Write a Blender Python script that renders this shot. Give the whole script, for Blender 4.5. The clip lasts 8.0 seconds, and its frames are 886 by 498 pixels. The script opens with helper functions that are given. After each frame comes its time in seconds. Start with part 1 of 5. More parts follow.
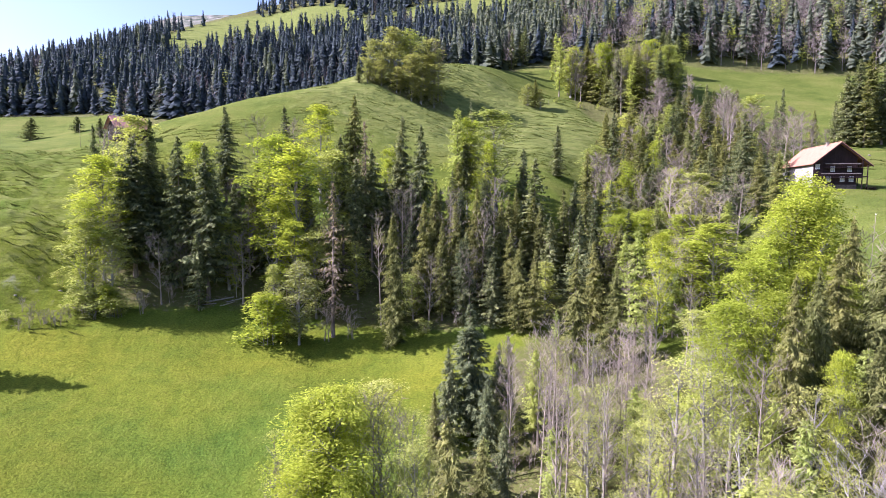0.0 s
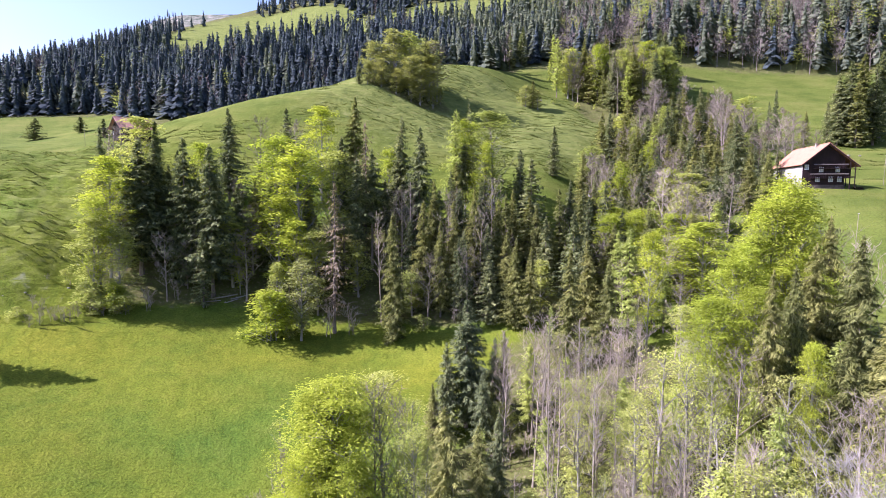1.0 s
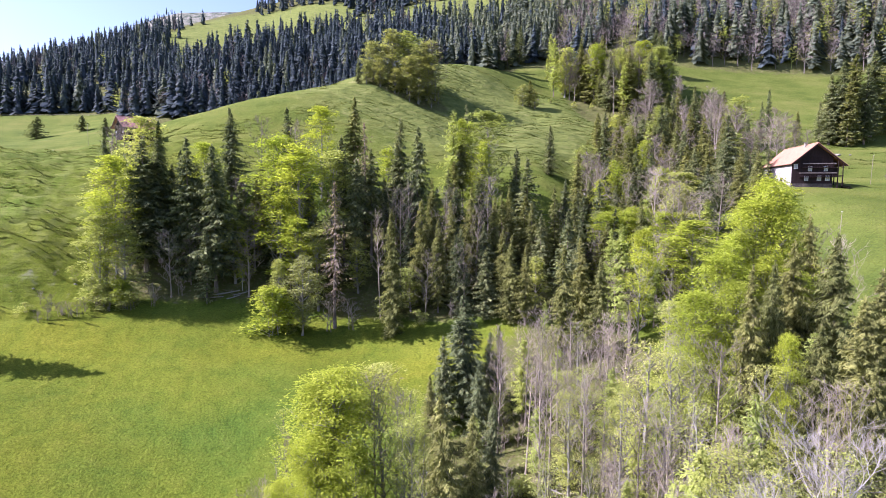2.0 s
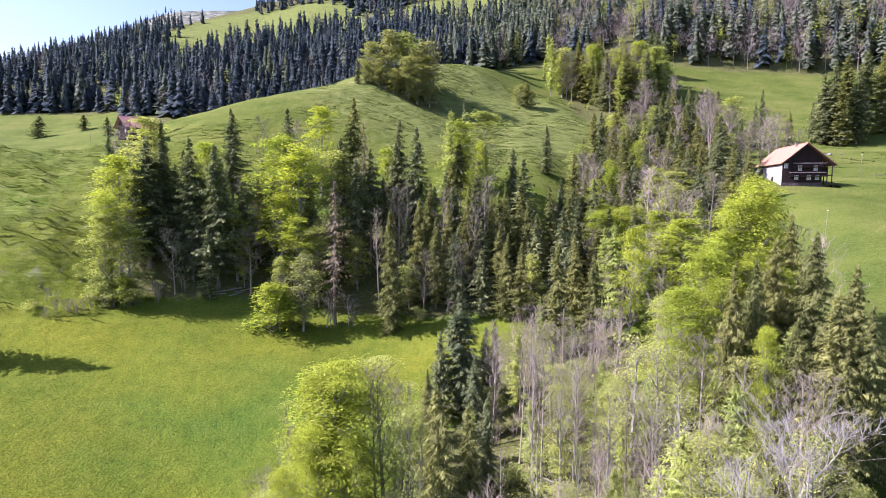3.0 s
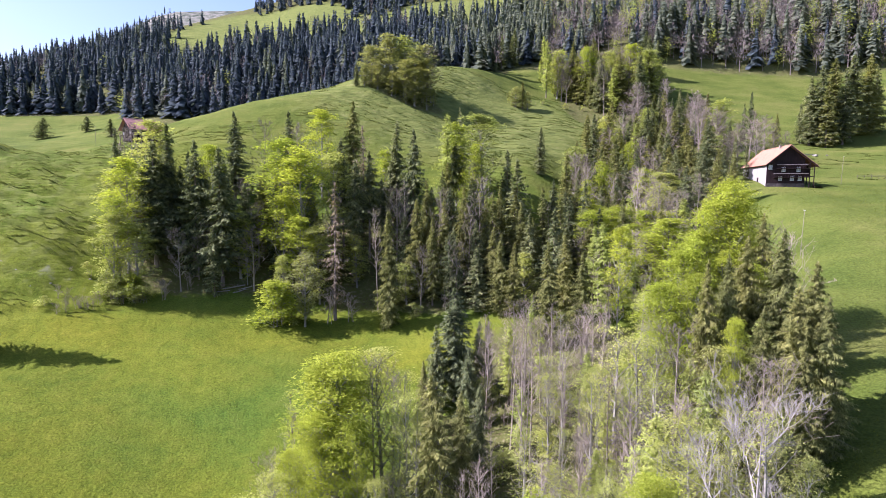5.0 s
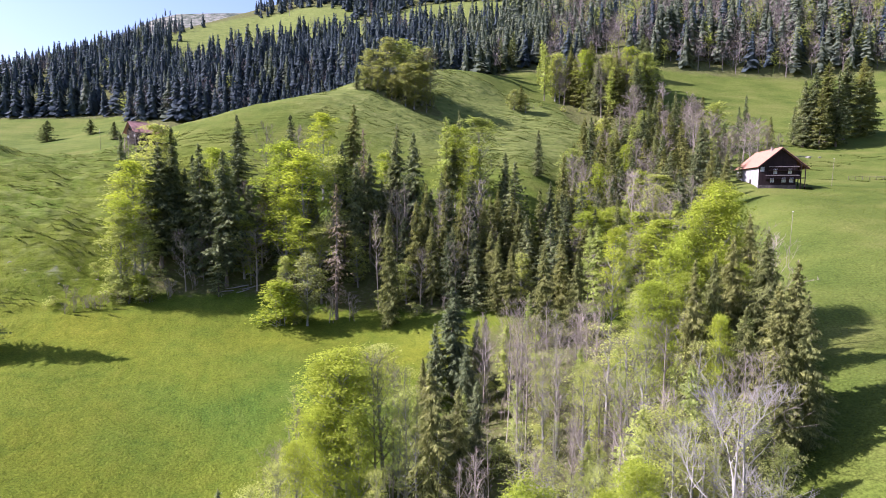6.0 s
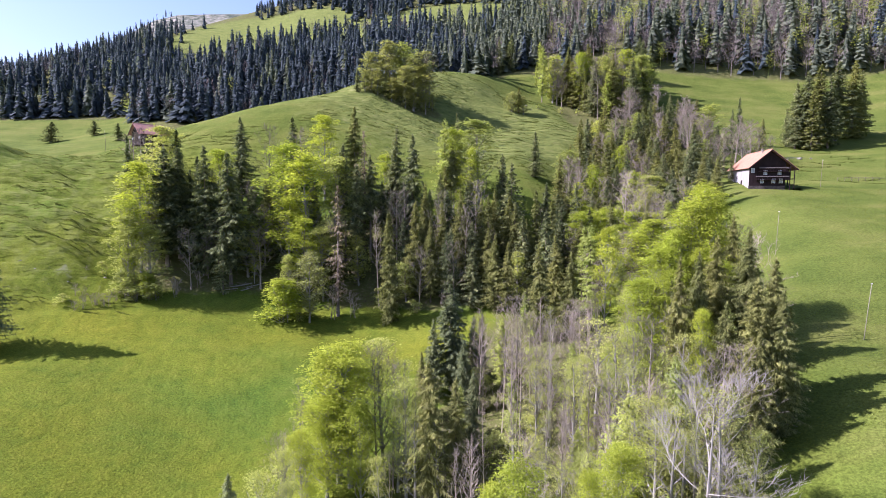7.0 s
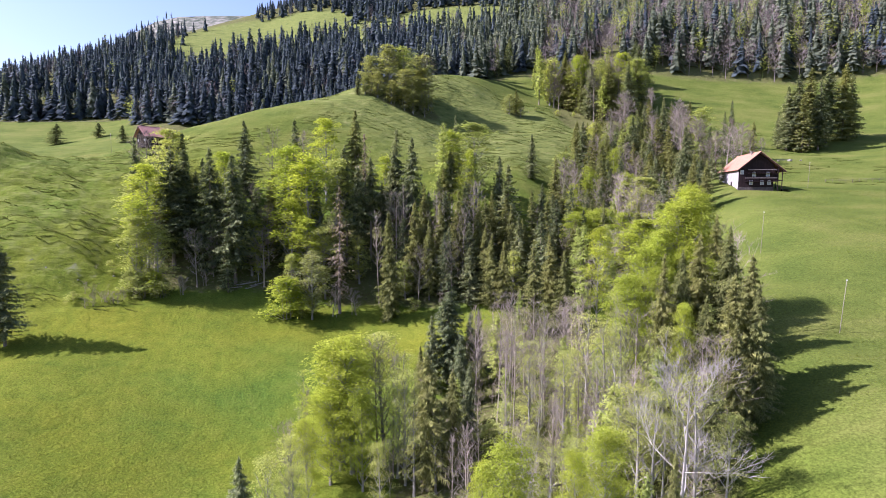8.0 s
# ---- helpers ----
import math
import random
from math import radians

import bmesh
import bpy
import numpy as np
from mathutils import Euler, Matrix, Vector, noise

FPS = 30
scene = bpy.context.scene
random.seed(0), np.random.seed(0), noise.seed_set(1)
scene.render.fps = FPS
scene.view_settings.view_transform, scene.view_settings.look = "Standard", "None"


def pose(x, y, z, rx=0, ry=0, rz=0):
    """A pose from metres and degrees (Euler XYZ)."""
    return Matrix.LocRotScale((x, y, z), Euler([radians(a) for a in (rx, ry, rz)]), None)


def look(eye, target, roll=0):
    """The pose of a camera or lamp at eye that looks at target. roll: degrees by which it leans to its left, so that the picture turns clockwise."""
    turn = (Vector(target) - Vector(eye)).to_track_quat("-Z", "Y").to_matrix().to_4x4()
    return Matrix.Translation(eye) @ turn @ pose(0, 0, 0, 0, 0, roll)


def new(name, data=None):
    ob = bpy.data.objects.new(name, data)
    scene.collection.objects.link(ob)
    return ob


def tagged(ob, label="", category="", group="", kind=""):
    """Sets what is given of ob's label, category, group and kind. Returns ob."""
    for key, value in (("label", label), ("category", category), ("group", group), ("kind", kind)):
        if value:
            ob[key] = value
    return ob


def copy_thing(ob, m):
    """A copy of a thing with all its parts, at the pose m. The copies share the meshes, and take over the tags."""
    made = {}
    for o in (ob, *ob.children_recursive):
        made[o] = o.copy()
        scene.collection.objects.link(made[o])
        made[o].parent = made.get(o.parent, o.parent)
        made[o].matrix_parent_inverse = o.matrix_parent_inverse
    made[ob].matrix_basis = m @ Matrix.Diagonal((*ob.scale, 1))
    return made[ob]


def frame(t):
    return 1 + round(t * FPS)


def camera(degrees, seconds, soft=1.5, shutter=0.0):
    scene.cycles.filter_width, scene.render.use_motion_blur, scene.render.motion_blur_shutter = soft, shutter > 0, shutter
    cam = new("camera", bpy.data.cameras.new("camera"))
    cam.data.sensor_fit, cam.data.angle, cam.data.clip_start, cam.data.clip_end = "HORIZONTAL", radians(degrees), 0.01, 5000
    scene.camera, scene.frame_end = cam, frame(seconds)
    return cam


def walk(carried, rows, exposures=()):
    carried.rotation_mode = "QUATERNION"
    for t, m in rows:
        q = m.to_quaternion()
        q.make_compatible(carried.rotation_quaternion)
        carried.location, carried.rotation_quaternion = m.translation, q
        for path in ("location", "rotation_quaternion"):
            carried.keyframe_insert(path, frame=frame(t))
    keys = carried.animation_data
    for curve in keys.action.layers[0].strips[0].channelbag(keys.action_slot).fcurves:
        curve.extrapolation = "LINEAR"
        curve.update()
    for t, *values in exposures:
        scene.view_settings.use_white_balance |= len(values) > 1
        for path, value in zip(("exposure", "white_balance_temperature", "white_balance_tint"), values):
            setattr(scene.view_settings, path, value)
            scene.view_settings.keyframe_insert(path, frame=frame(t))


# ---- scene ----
cam = camera(75.3, 8.0, soft=0.9)
PATH = [
    (0, (-1.805, 28.234, 34.967), (-1.895, 30.225, 34.791), 0.3),
    (0.5, (-1.605, 26.284, 35.05), (-1.694, 28.275, 34.873), 0.4),
    (1, (-1.372, 24.359, 35.145), (-1.46, 26.349, 34.966), 0.3),
    (1.5, (-1.12, 22.507, 35.234), (-1.206, 24.496, 35.051), 0.3),
    (3, (-0.319, 17.393, 35.563), (-0.4, 19.382, 35.37), 0.3),
    (3.5, (-0.076, 15.945, 35.63), (-0.156, 17.934, 35.435), 0.3),
    (4, (0.124, 14.55, 35.699), (0.046, 16.539, 35.503), 0.3),
    (4.5, (0.323, 13.117, 35.769), (0.247, 15.106, 35.573), 0.3),
    (6, (0.964, 7.936, 36.097), (0.888, 9.925, 35.906), 0.2),
    (6.5, (1.203, 5.828, 36.148), (1.128, 7.818, 35.957), 0.2),
    (7, (1.492, 3.415, 36.181), (1.417, 5.404, 35.991), 0.2),
    (7.5, (1.777, 0.833, 36.21), (1.703, 2.823, 36.021), 0.2),
    (8, (2.031, -1.889, 36.234), (1.958, 0.101, 36.047), 0.2),
]
walk(cam, [(t, look(eye, aim, roll)) for t, eye, aim, roll in PATH], [(0.0, 1.77, 5800, 34), (8.0, 1.55, 5800, 32)])
from mathutils.bvhtree import BVHTree


# ---- light: afternoon sun from the west-north-west, hazy clear sky ----
SUN_EL, SUN_AZ = radians(41), radians(-94)          # azimuth clockwise from +y
SUN_WAY = Vector((math.sin(SUN_AZ) * math.cos(SUN_EL), math.cos(SUN_AZ) * math.cos(SUN_EL), math.sin(SUN_EL)))
world = bpy.data.worlds.new("sky")
scene.world = world
world.use_nodes = True
wn = world.node_tree
sky = wn.nodes.new("ShaderNodeTexSky")
sky.sky_type = "NISHITA"
sky.sun_disc = False
sky.sun_elevation, sky.sun_rotation = SUN_EL, SUN_AZ
sky.air_density, sky.dust_density, sky.ozone_density = 1.0, 3.0, 1.2
sky.altitude = 1000
wn.links.new(sky.outputs[0], wn.nodes["Background"].inputs[0])
wn.nodes["Background"].inputs[1].default_value = 0.082
sun_data = bpy.data.lights.new("sun", "SUN")
sun_data.energy, sun_data.angle, sun_data.color = 4.7, radians(0.6), (1.0, 0.95, 0.89)
sun = new("sun", sun_data)
sun.matrix_world = look(SUN_WAY * 300, (0, 0, 0))

# ---- materials ----


def shader(name):
    m = bpy.data.materials.new(name)
    m.use_nodes = True
    t = m.node_tree
    return m, t, t.nodes["Principled BSDF"]


def noise_fac(t, scale, detail=4, rough=0.55, stretch=(1, 1, 1), obj=False):
    co = t.nodes.new("ShaderNodeTexCoord")
    mp = t.nodes.new("ShaderNodeMapping")
    mp.inputs["Scale"].default_value = stretch
    if obj:
        t.links.new(co.outputs["Object"], mp.inputs["Vector"])
    else:
        geo = t.nodes.new("ShaderNodeNewGeometry")
        t.links.new(geo.outputs["Position"], mp.inputs["Vector"])
    n = t.nodes.new("ShaderNodeTexNoise")
    n.inputs["Scale"].default_value, n.inputs["Detail"].default_value, n.inputs["Roughness"].default_value = scale, detail, rough
    t.links.new(mp.outputs[0], n.inputs["Vector"])
    return n.outputs["Fac"]


def ramp(t, fac, stops):
    r = t.nodes.new("ShaderNodeValToRGB")
    el = r.color_ramp.elements
    while len(el) < len(stops):
        el.new(0.5)
    for e, (p, c) in zip(el, stops):
        e.position, e.color = p, (*c, 1) if len(c) == 3 else c
    t.links.new(fac, r.inputs[0])
    return r.outputs[0]


def grey(v):
    return (v, v, v)


def mix(t, fac, a, b, mode="MIX"):
    m = t.nodes.new("ShaderNodeMix")
    m.data_type, m.blend_type = "RGBA", mode
    for sock, v in ((m.inputs[0], fac), (m.inputs[6], a), (m.inputs[7], b)):
        if isinstance(v, (int, float)):
            sock.default_value = v
        elif isinstance(v, tuple):
            sock.default_value = (*v, 1)
        else:
            t.links.new(v, sock)
    return m.outputs[2]


def maths(t, op, a, b):
    m = t.nodes.new("ShaderNodeMath")
    m.operation = op
    for sock, v in zip(m.inputs, (a, b)):
        if isinstance(v, (int, float)):
            sock.default_value = v
        else:
            t.links.new(v, sock)
    return m.outputs[0]


def bump(t, bsdf, fac, strength, distance):
    b = t.nodes.new("ShaderNodeBump")
    b.inputs["Strength"].default_value, b.inputs["Distance"].default_value = strength, distance
    t.links.new(fac, b.inputs["Height"])
    t.links.new(b.outputs[0], bsdf.inputs["Normal"])
    return b


def foliage(name, dark, mid, light, through_light=0.35):
    """Leaves or needles: colour varies spray by spray, tree by tree and over a few metres; light passes through."""
    m, t, p = shader(name)
    geo = t.nodes.new("ShaderNodeNewGeometry")
    inf = t.nodes.new("ShaderNodeObjectInfo")
    spray = ramp(t, geo.outputs["Random Per Island"], [(0.0, dark), (0.5, mid), (1.0, light)])
    patch = ramp(t, noise_fac(t, 0.35, 3), [(0.3, grey(0.72)), (0.7, grey(1.25))])
    each = ramp(t, inf.outputs["Random"], [(0.0, (0.78, 0.84, 0.86)), (1.0, (1.13, 1.12, 1.08))])
    col = mix(t, 1.0, mix(t, 1.0, spray, patch, "MULTIPLY"), each, "MULTIPLY")
    t.links.new(col, p.inputs["Base Color"])
    p.inputs["Roughness"].default_value = 0.65
    p.inputs["Specular IOR Level"].default_value = 0.05
    tr = t.nodes.new("ShaderNodeBsdfTranslucent")
    t.links.new(mix(t, 1.0, col, (1.2, 1.25, 0.75), "MULTIPLY"), tr.inputs["Color"])
    ms = t.nodes.new("ShaderNodeMixShader")
    ms.inputs[0].default_value = through_light
    t.links.new(p.outputs[0], ms.inputs[1])
    t.links.new(tr.outputs[0], ms.inputs[2])
    t.links.new(ms.outputs[0], t.nodes["Material Output"].inputs["Surface"])
    return m


def plain(name, a, b, scale=3.0, rough=0.8, relief=0.02, stretch=(1, 1, 1), metal=0.0, vary=0.0):
    """A worn surface between two colours, with grain at two scales."""
    m, t, p = shader(name)
    f1, f2 = noise_fac(t, scale, 6, 0.65, stretch, True), noise_fac(t, scale * 7, 3, 0.6, stretch, True)
    col = ramp(t, maths(t, "ADD", maths(t, "MULTIPLY", f1, 0.65), maths(t, "MULTIPLY", f2, 0.35)), [(0.36, a), (0.64, b)])
    if vary:
        inf = t.nodes.new("ShaderNodeObjectInfo")
        col = mix(t, 1.0, col, ramp(t, inf.outputs["Random"], [(0, grey(1 - vary)), (1, grey(1 + vary))]), "MULTIPLY")
    t.links.new(col, p.inputs["Base Color"])
    p.inputs["Roughness"].default_value, p.inputs["Metallic"].default_value = rough, metal
    p.inputs["Specular IOR Level"].default_value = 0.2
    if relief:
        bump(t, p, f2, 0.6, relief)
    return m


M_SPRUCE = foliage("spruce_needles", (0.078, 0.096, 0.056), (0.178, 0.198, 0.100), (0.300, 0.310, 0.146), 0.38)
M_OLIVE = foliage("olive_spruce_needles", (0.116, 0.122, 0.048), (0.212, 0.216, 0.078), (0.310, 0.304, 0.112), 0.42)
# mountain spruces: distance haze is put into the colour as extra blue
M_FAR_HAZED = foliage("far_spruce_needles", (0.034, 0.047, 0.063), (0.055, 0.074, 0.092), (0.086, 0.108, 0.118), 0.3)
# greyer and bluer than the near olive needles
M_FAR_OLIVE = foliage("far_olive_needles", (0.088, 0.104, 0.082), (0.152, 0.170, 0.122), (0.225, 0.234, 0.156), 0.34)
M_BEECH = foliage("young_beech_leaves", (0.236, 0.280, 0.030), (0.336, 0.378, 0.046), (0.428, 0.460, 0.080), 0.47)
M_BUDDING = foliage("budding_olive_leaves", (0.254, 0.274, 0.076), (0.354, 0.374, 0.107), (0.454, 0.474, 0.150), 0.42)
M_BRONZE = foliage("unfolding_bronze_leaves", (0.200, 0.200, 0.080), (0.310, 0.312, 0.118), (0.430, 0.430, 0.170), 0.4)
M_LARCH = foliage("young_larch_needles", (0.252, 0.286, 0.078), (0.359, 0.400, 0.110), (0.464, 0.493, 0.158), 0.42)
M_RUST = foliage("withered_needles", (0.180, 0.131, 0.095), (0.279, 0.211, 0.158), (0.387, 0.306, 0.234), 0.35)
M_TWIG = plain("grey_twigs", (0.172, 0.140, 0.112), (0.345, 0.296, 0.248), 2.0, 0.85, 0.01, vary=0.2)
M_FARTWIG = plain("grey_brown_crowns", (0.130, 0.106, 0.098), (0.220, 0.186, 0.172), 0.4, 0.9, 0.0)
M_PALE = plain("pale_ash_bark", (0.190, 0.174, 0.156), (0.330, 0.310, 0.285), 2.0, 0.8, 0.01, (1, 1, 0.3), vary=0.1)
M_BARK = plain("spruce_bark", (0.095, 0.075, 0.062), (0.270, 0.225, 0.190), 2.5, 0.9, 0.03, (1, 1, 0.25), vary=0.2)
M_GREYBARK = plain("beech_bark", (0.140, 0.130, 0.115), (0.350, 0.330, 0.300), 2.0, 0.85, 0.02, (1, 1, 0.3), vary=0.15)


def ground_material():
    m, t, p = shader("meadow_and_forest_floor")
    fine, mid_, big = noise_fac(t, 2.6, 6, 0.7), noise_fac(t, 0.32, 5, 0.6), noise_fac(t, 0.045, 4, 0.55)
    green = ramp(t, big, [(0.30, (0.070, 0.104, 0.013)), (0.48, (0.103, 0.131, 0.014)), (0.66, (0.141, 0.156, 0.018))])
    green = mix(t, 0.55, green, ramp(t, mid_, [(0.32, (0.066, 0.102, 0.013)), (0.52, (0.107, 0.135, 0.016)), (0.72, (0.137, 0.152, 0.023))]))
    wide = noise_fac(t, 0.017, 3, 0.5, (1, 1.5, 1))
    green = mix(t, 1.0, green, ramp(t, wide, [(0.36, (0.82, 0.98, 1.15)), (0.50, (1.0, 1.0, 1.0)), (0.64, (1.10, 1.02, 0.88))]), "MULTIPLY")
    green = mix(t, 1.0, green, ramp(t, fine, [(0.34, grey(0.60)), (0.66, grey(1.38))]), "MULTIPLY")
    grazed_haze_green = ramp(t, noise_fac(t, 0.09, 6, 0.62, (0.5, 1, 1)), [(0.34, (0.066, 0.093, 0.018)), (0.50, (0.094, 0.119, 0.024)), (0.66, (0.128, 0.139, 0.036))])
    grazed_haze_green = mix(t, 1.0, grazed_haze_green, ramp(t, fine, [(0.34, grey(0.62)), (0.66, grey(1.36))]), "MULTIPLY")
    # the darkest stop paints ledge shade and dark grass as streaks
    rough_ = ramp(t, noise_fac(t, 0.42, 7, 0.7, (0.3, 1, 1)), [(0.33, (0.038, 0.054, 0.020)), (0.41, (0.106, 0.132, 0.034)), (0.58, (0.150, 0.172, 0.048)), (0.74, (0.220, 0.216, 0.096))])
    litter = ramp(t, noise_fac(t, 0.8, 7, 0.72), [(0.3, (0.036, 0.033, 0.015)), (0.42, (0.100, 0.092, 0.040)), (0.52, (0.083, 0.100, 0.024)), (0.60, (0.140, 0.126, 0.064)), (0.76, (0.219, 0.202, 0.124))])
    att = t.nodes.new("ShaderNodeAttribute")
    att.attribute_name = "cover"
    sep = t.nodes.new("ShaderNodeSeparateColor")
    t.links.new(att.outputs["Color"], sep.inputs[0])

    def edge(channel):
        return ramp(t, maths(t, "ADD", sep.outputs[channel], maths(t, "MULTIPLY", maths(t, "SUBTRACT", mid_, 0.5), 0.8)), [(0.36, grey(0.0)), (0.62, grey(1.0))])

    col = mix(t, att.outputs["Alpha"], green, grazed_haze_green)
    col = mix(t, edge("Red"), col, rough_)
    col = mix(t, edge("Green"), col, litter)
    rock = ramp(t, noise_fac(t, 0.06, 8, 0.75, (1, 1, 2.5)), [(0.40, (0.046, 0.062, 0.046)), (0.50, (0.130, 0.138, 0.110)), (0.66, (0.290, 0.275, 0.250))])
    col = mix(t, edge("Blue"), col, rock)
    t.links.new(col, p.inputs["Base Color"])
    p.inputs["Roughness"].default_value = 0.95
    p.inputs["Specular IOR Level"].default_value = 0.04
    steps = maths(t, "MULTIPLY", maths(t, "MULTIPLY", noise_fac(t, 0.85, 5, 0.6, (0.28, 1, 1)), sep.outputs["Red"]), 6.0)
    bump(t, p, maths(t, "ADD", maths(t, "ADD", fine, maths(t, "MULTIPLY", mid_, 2.0)), steps), 1.0, 0.25)
    return m


M_GROUND = ground_material()
M_TUFT = foliage("meadow_grass_blades", (0.104, 0.134, 0.017), (0.136, 0.160, 0.023), (0.180, 0.187, 0.039), 0.55)

M_COARSE = foliage("coarse_pasture_grass", (0.085, 0.105, 0.030), (0.135, 0.155, 0.045), (0.205, 0.215, 0.080), 0.4)

# ---- ground ----
# heights of the valley side, in metres, along lines that run up the slope
UP = [0, 60, 95, 115, 135, 152, 168, 188, 212, 240, 265, 290, 320, 350, 380, 430]
LINES = {}
LINES[-240] = [-6, 0, 5, 7, 13, 19, 25, 33, 41, 48, 53, 57, 62, 72, 84, 102]           # west pasture
LINES[-160] = [-14, -9, -5, -1, 5, 16, 25, 36, 46, 51, 57, 62, 68, 78, 90, 115]
LINES[-125] = [-16, -12, -7, -5, -1, 9, 24, 32, 42, 54, 67, 65, 60, 66, 81, 116]
LINES[-95] = [-19, -15, -9, -5, -2, 5, 13, 26, 40, 57.5, 74.3, 72, 66, 70, 85, 119]
LINES[-70] = [-21, -18, -13, -9, -4, 2, 8, 21, 38, 56.5, 78, 82.5, 78, 78, 90, 122]       # lower meadow, then the knoll
LINES[-45] = [-23, -21, -18, -14, -6, -2, 4, 18, 36, 55, 75, 91, 91, 88, 95, 125]
LINES[-20] = [-24, -21, -18, -14, -8, -3, 3, 16, 33, 51, 67, 83, 101, 104, 107, 127]
LINES[5] = [-24, -17, -15, -11, -5, 0, 6, 18, 33, 47, 59, 73, 96, 107, 111, 129]      # stream ravine
LINES[25] = [-20, -10, -9, -5, -1, 3, 8, 16, 30, 45, 58, 70, 86, 101, 111, 131]
LINES[42] = [-11, -2, 2, 4, 5, 7, 9, 14, 24, 38, 53, 68, 83, 93, 111, 133]
LINES[60] = [-4, 4, 9, 13, 16, 18, 18, 21, 27, 38, 50, 64, 78, 91, 109, 138]
LINES[82] = [3, 7, 10, 15, 23, 28, 32, 36, 40, 48, 60, 68, 78, 92, 112, 142]         # east meadow
LINES[110] = [9, 12, 16, 20, 25, 30, 34, 38, 42, 51, 59, 68, 79, 94, 113, 146]
LINES[150] = [15, 19, 22, 25, 28, 31, 34, 38, 42, 51, 56, 65, 76, 91, 109, 147]
LINES[220] = [20, 25, 29, 31, 34, 37, 39, 43, 47, 54, 60, 66, 75, 88, 105, 148]
ACROSS = sorted(LINES)
LEVEL = np.array([LINES[k] for k in ACROSS], float)


def blend_weights(knots, q):
    k = np.asarray(knots, float)
    n = len(k)
    q = np.clip(q, k[0], k[-1])
    i = np.clip(np.searchsorted(k, q) - 1, 0, n - 2)
    h = k[i + 1] - k[i]
    s = (q - k[i]) / h
    unit = np.eye(n)
    slope = np.gradient(unit, k, axis=0)
    a, b, c, d = 2 * s**3 - 3 * s**2 + 1, -2 * s**3 + 3 * s**2, (s**3 - 2 * s**2 + s) * h, (s**3 - s**2) * h
    return a[:, None] * unit[i] + b[:, None] * unit[i + 1] + c[:, None] * slope[i] + d[:, None] * slope[i + 1]


def soft(v, k):
    return np.logaddexp(0, v / k) * k


def ground_heights(x, y):
    x, y = np.asarray(x, float), np.asarray(y, float)
    z = np.einsum("ni,ij,nj->n", blend_weights(ACROSS, x), LEVEL, blend_weights(UP, y))
    z = z + 0.505 * np.maximum(y - 430, 0) + 0.12 * np.maximum(x - 220, 0)
    crest = (x + 390) * 0.91 - (y - 556) * 0.416                 # beyond this line the mountain falls away to the west
    z = z - 0.55 * soft(-crest, 14)
    top = 427 - 0.5 * soft(-(x + 625), 12) - 0.75 * soft(np.abs(y - 1300) - 60, 12)   # rocky top
    z = z + soft(top - z, 10) * (y > 900)
    z = z + 9 * np.exp(-(((x + 184) / 13) ** 2 + ((y - 214) / 20) ** 2))              # hump in the pasture
    return -60 + soft(z + 60, 20)


def ground(x, y):
    return float(ground_heights([x], [y])[0])


def spread(lo, hi, step, far_lo, far_hi, grow):
    mid_part = list(np.arange(lo, hi + step / 2, step))
    out, d = [], step
    v = hi
    while v < far_hi:
        d *= grow
        v += d
        out.append(v)
    left, d, v = [], step, lo
    while v > far_lo:
        d *= grow
        v -= d
        left.append(v)
    return np.array(left[::-1] + mid_part + out)


def mesh_of(name, verts, faces, material, smooth=False):
    me = bpy.data.meshes.new(name)
    me.from_pydata([tuple(v) for v in verts], [], [tuple(f) for f in faces])
    if material:
        me.materials.append(material)
    if smooth:
        me.polygons.foreach_set("use_smooth", [True] * len(me.polygons))
    me.update()
    return me


def under(name, me, parent, label=""):
    """A mesh as a part of a thing or of a part."""
    ob = new(name, me)
    ob.parent = parent
    return tagged(ob, label) if label else ob


def part(name, bm, material, parent, label="", at=None):
    me = bpy.data.meshes.new(name)
    bm.to_mesh(me)
    bm.free()
    me.materials.append(material)
    ob = under(name, me, parent, label)
    if at is not None:
        ob.matrix_local = at
    return ob


def box(w, d, h, x=0.0, y=0.0, z=0.0, bevel=0.0, bm=None):
    """A box with its base centre at x, y, z."""
    bm = bm or bmesh.new()
    made = bmesh.ops.create_cube(bm, size=1)["verts"]
    for v in made:
        v.co = Vector((v.co.x * w + x, v.co.y * d + y, (v.co.z + 0.5) * h + z))
    if bevel:
        edges = list({e for v in made for e in v.link_edges})
        bmesh.ops.bevel(bm, geom=edges, offset=bevel, segments=1, affect="EDGES")
    return bm


GROVES = {}     # wooded ground: x, y, half width, half depth
GROVES["west"] = [(-82, 176, 22, 14), (-60, 182, 22, 15), (-30, 185, 32, 19), (0, 181, 32, 19), (30, 178, 24, 22)]
GROVES["ravine"] = [(6, 100, 18, 28), (20, 130, 20, 30), (26, 90, 18, 30), (10, 62, 20, 24), (38, 104, 12, 24), (10, 30, 24, 30)]
GROVES["upper"] = [(55, 215, 22, 38), (78, 232, 22, 30), (90, 255, 16, 18), (75, 325, 26, 34), (-29, 281, 20, 7)]


def wooded(x, y):
    v = np.zeros(len(x))
    for rows in GROVES.values():
        for cx, cy, a, b in rows:
            v = np.maximum(v, 1.35 - ((x - cx) / a) ** 2 - ((y - cy) / b) ** 2)
    edge = np.interp(x, [-225, -185, -60, -30, 10, 30], [382, 326, 326, 352, 352, 384])
    far = 1 / (1 + np.exp(-np.clip((y - edge) / 4, -60, 60)))
    return np.clip(np.maximum(v, far), 0, 1)


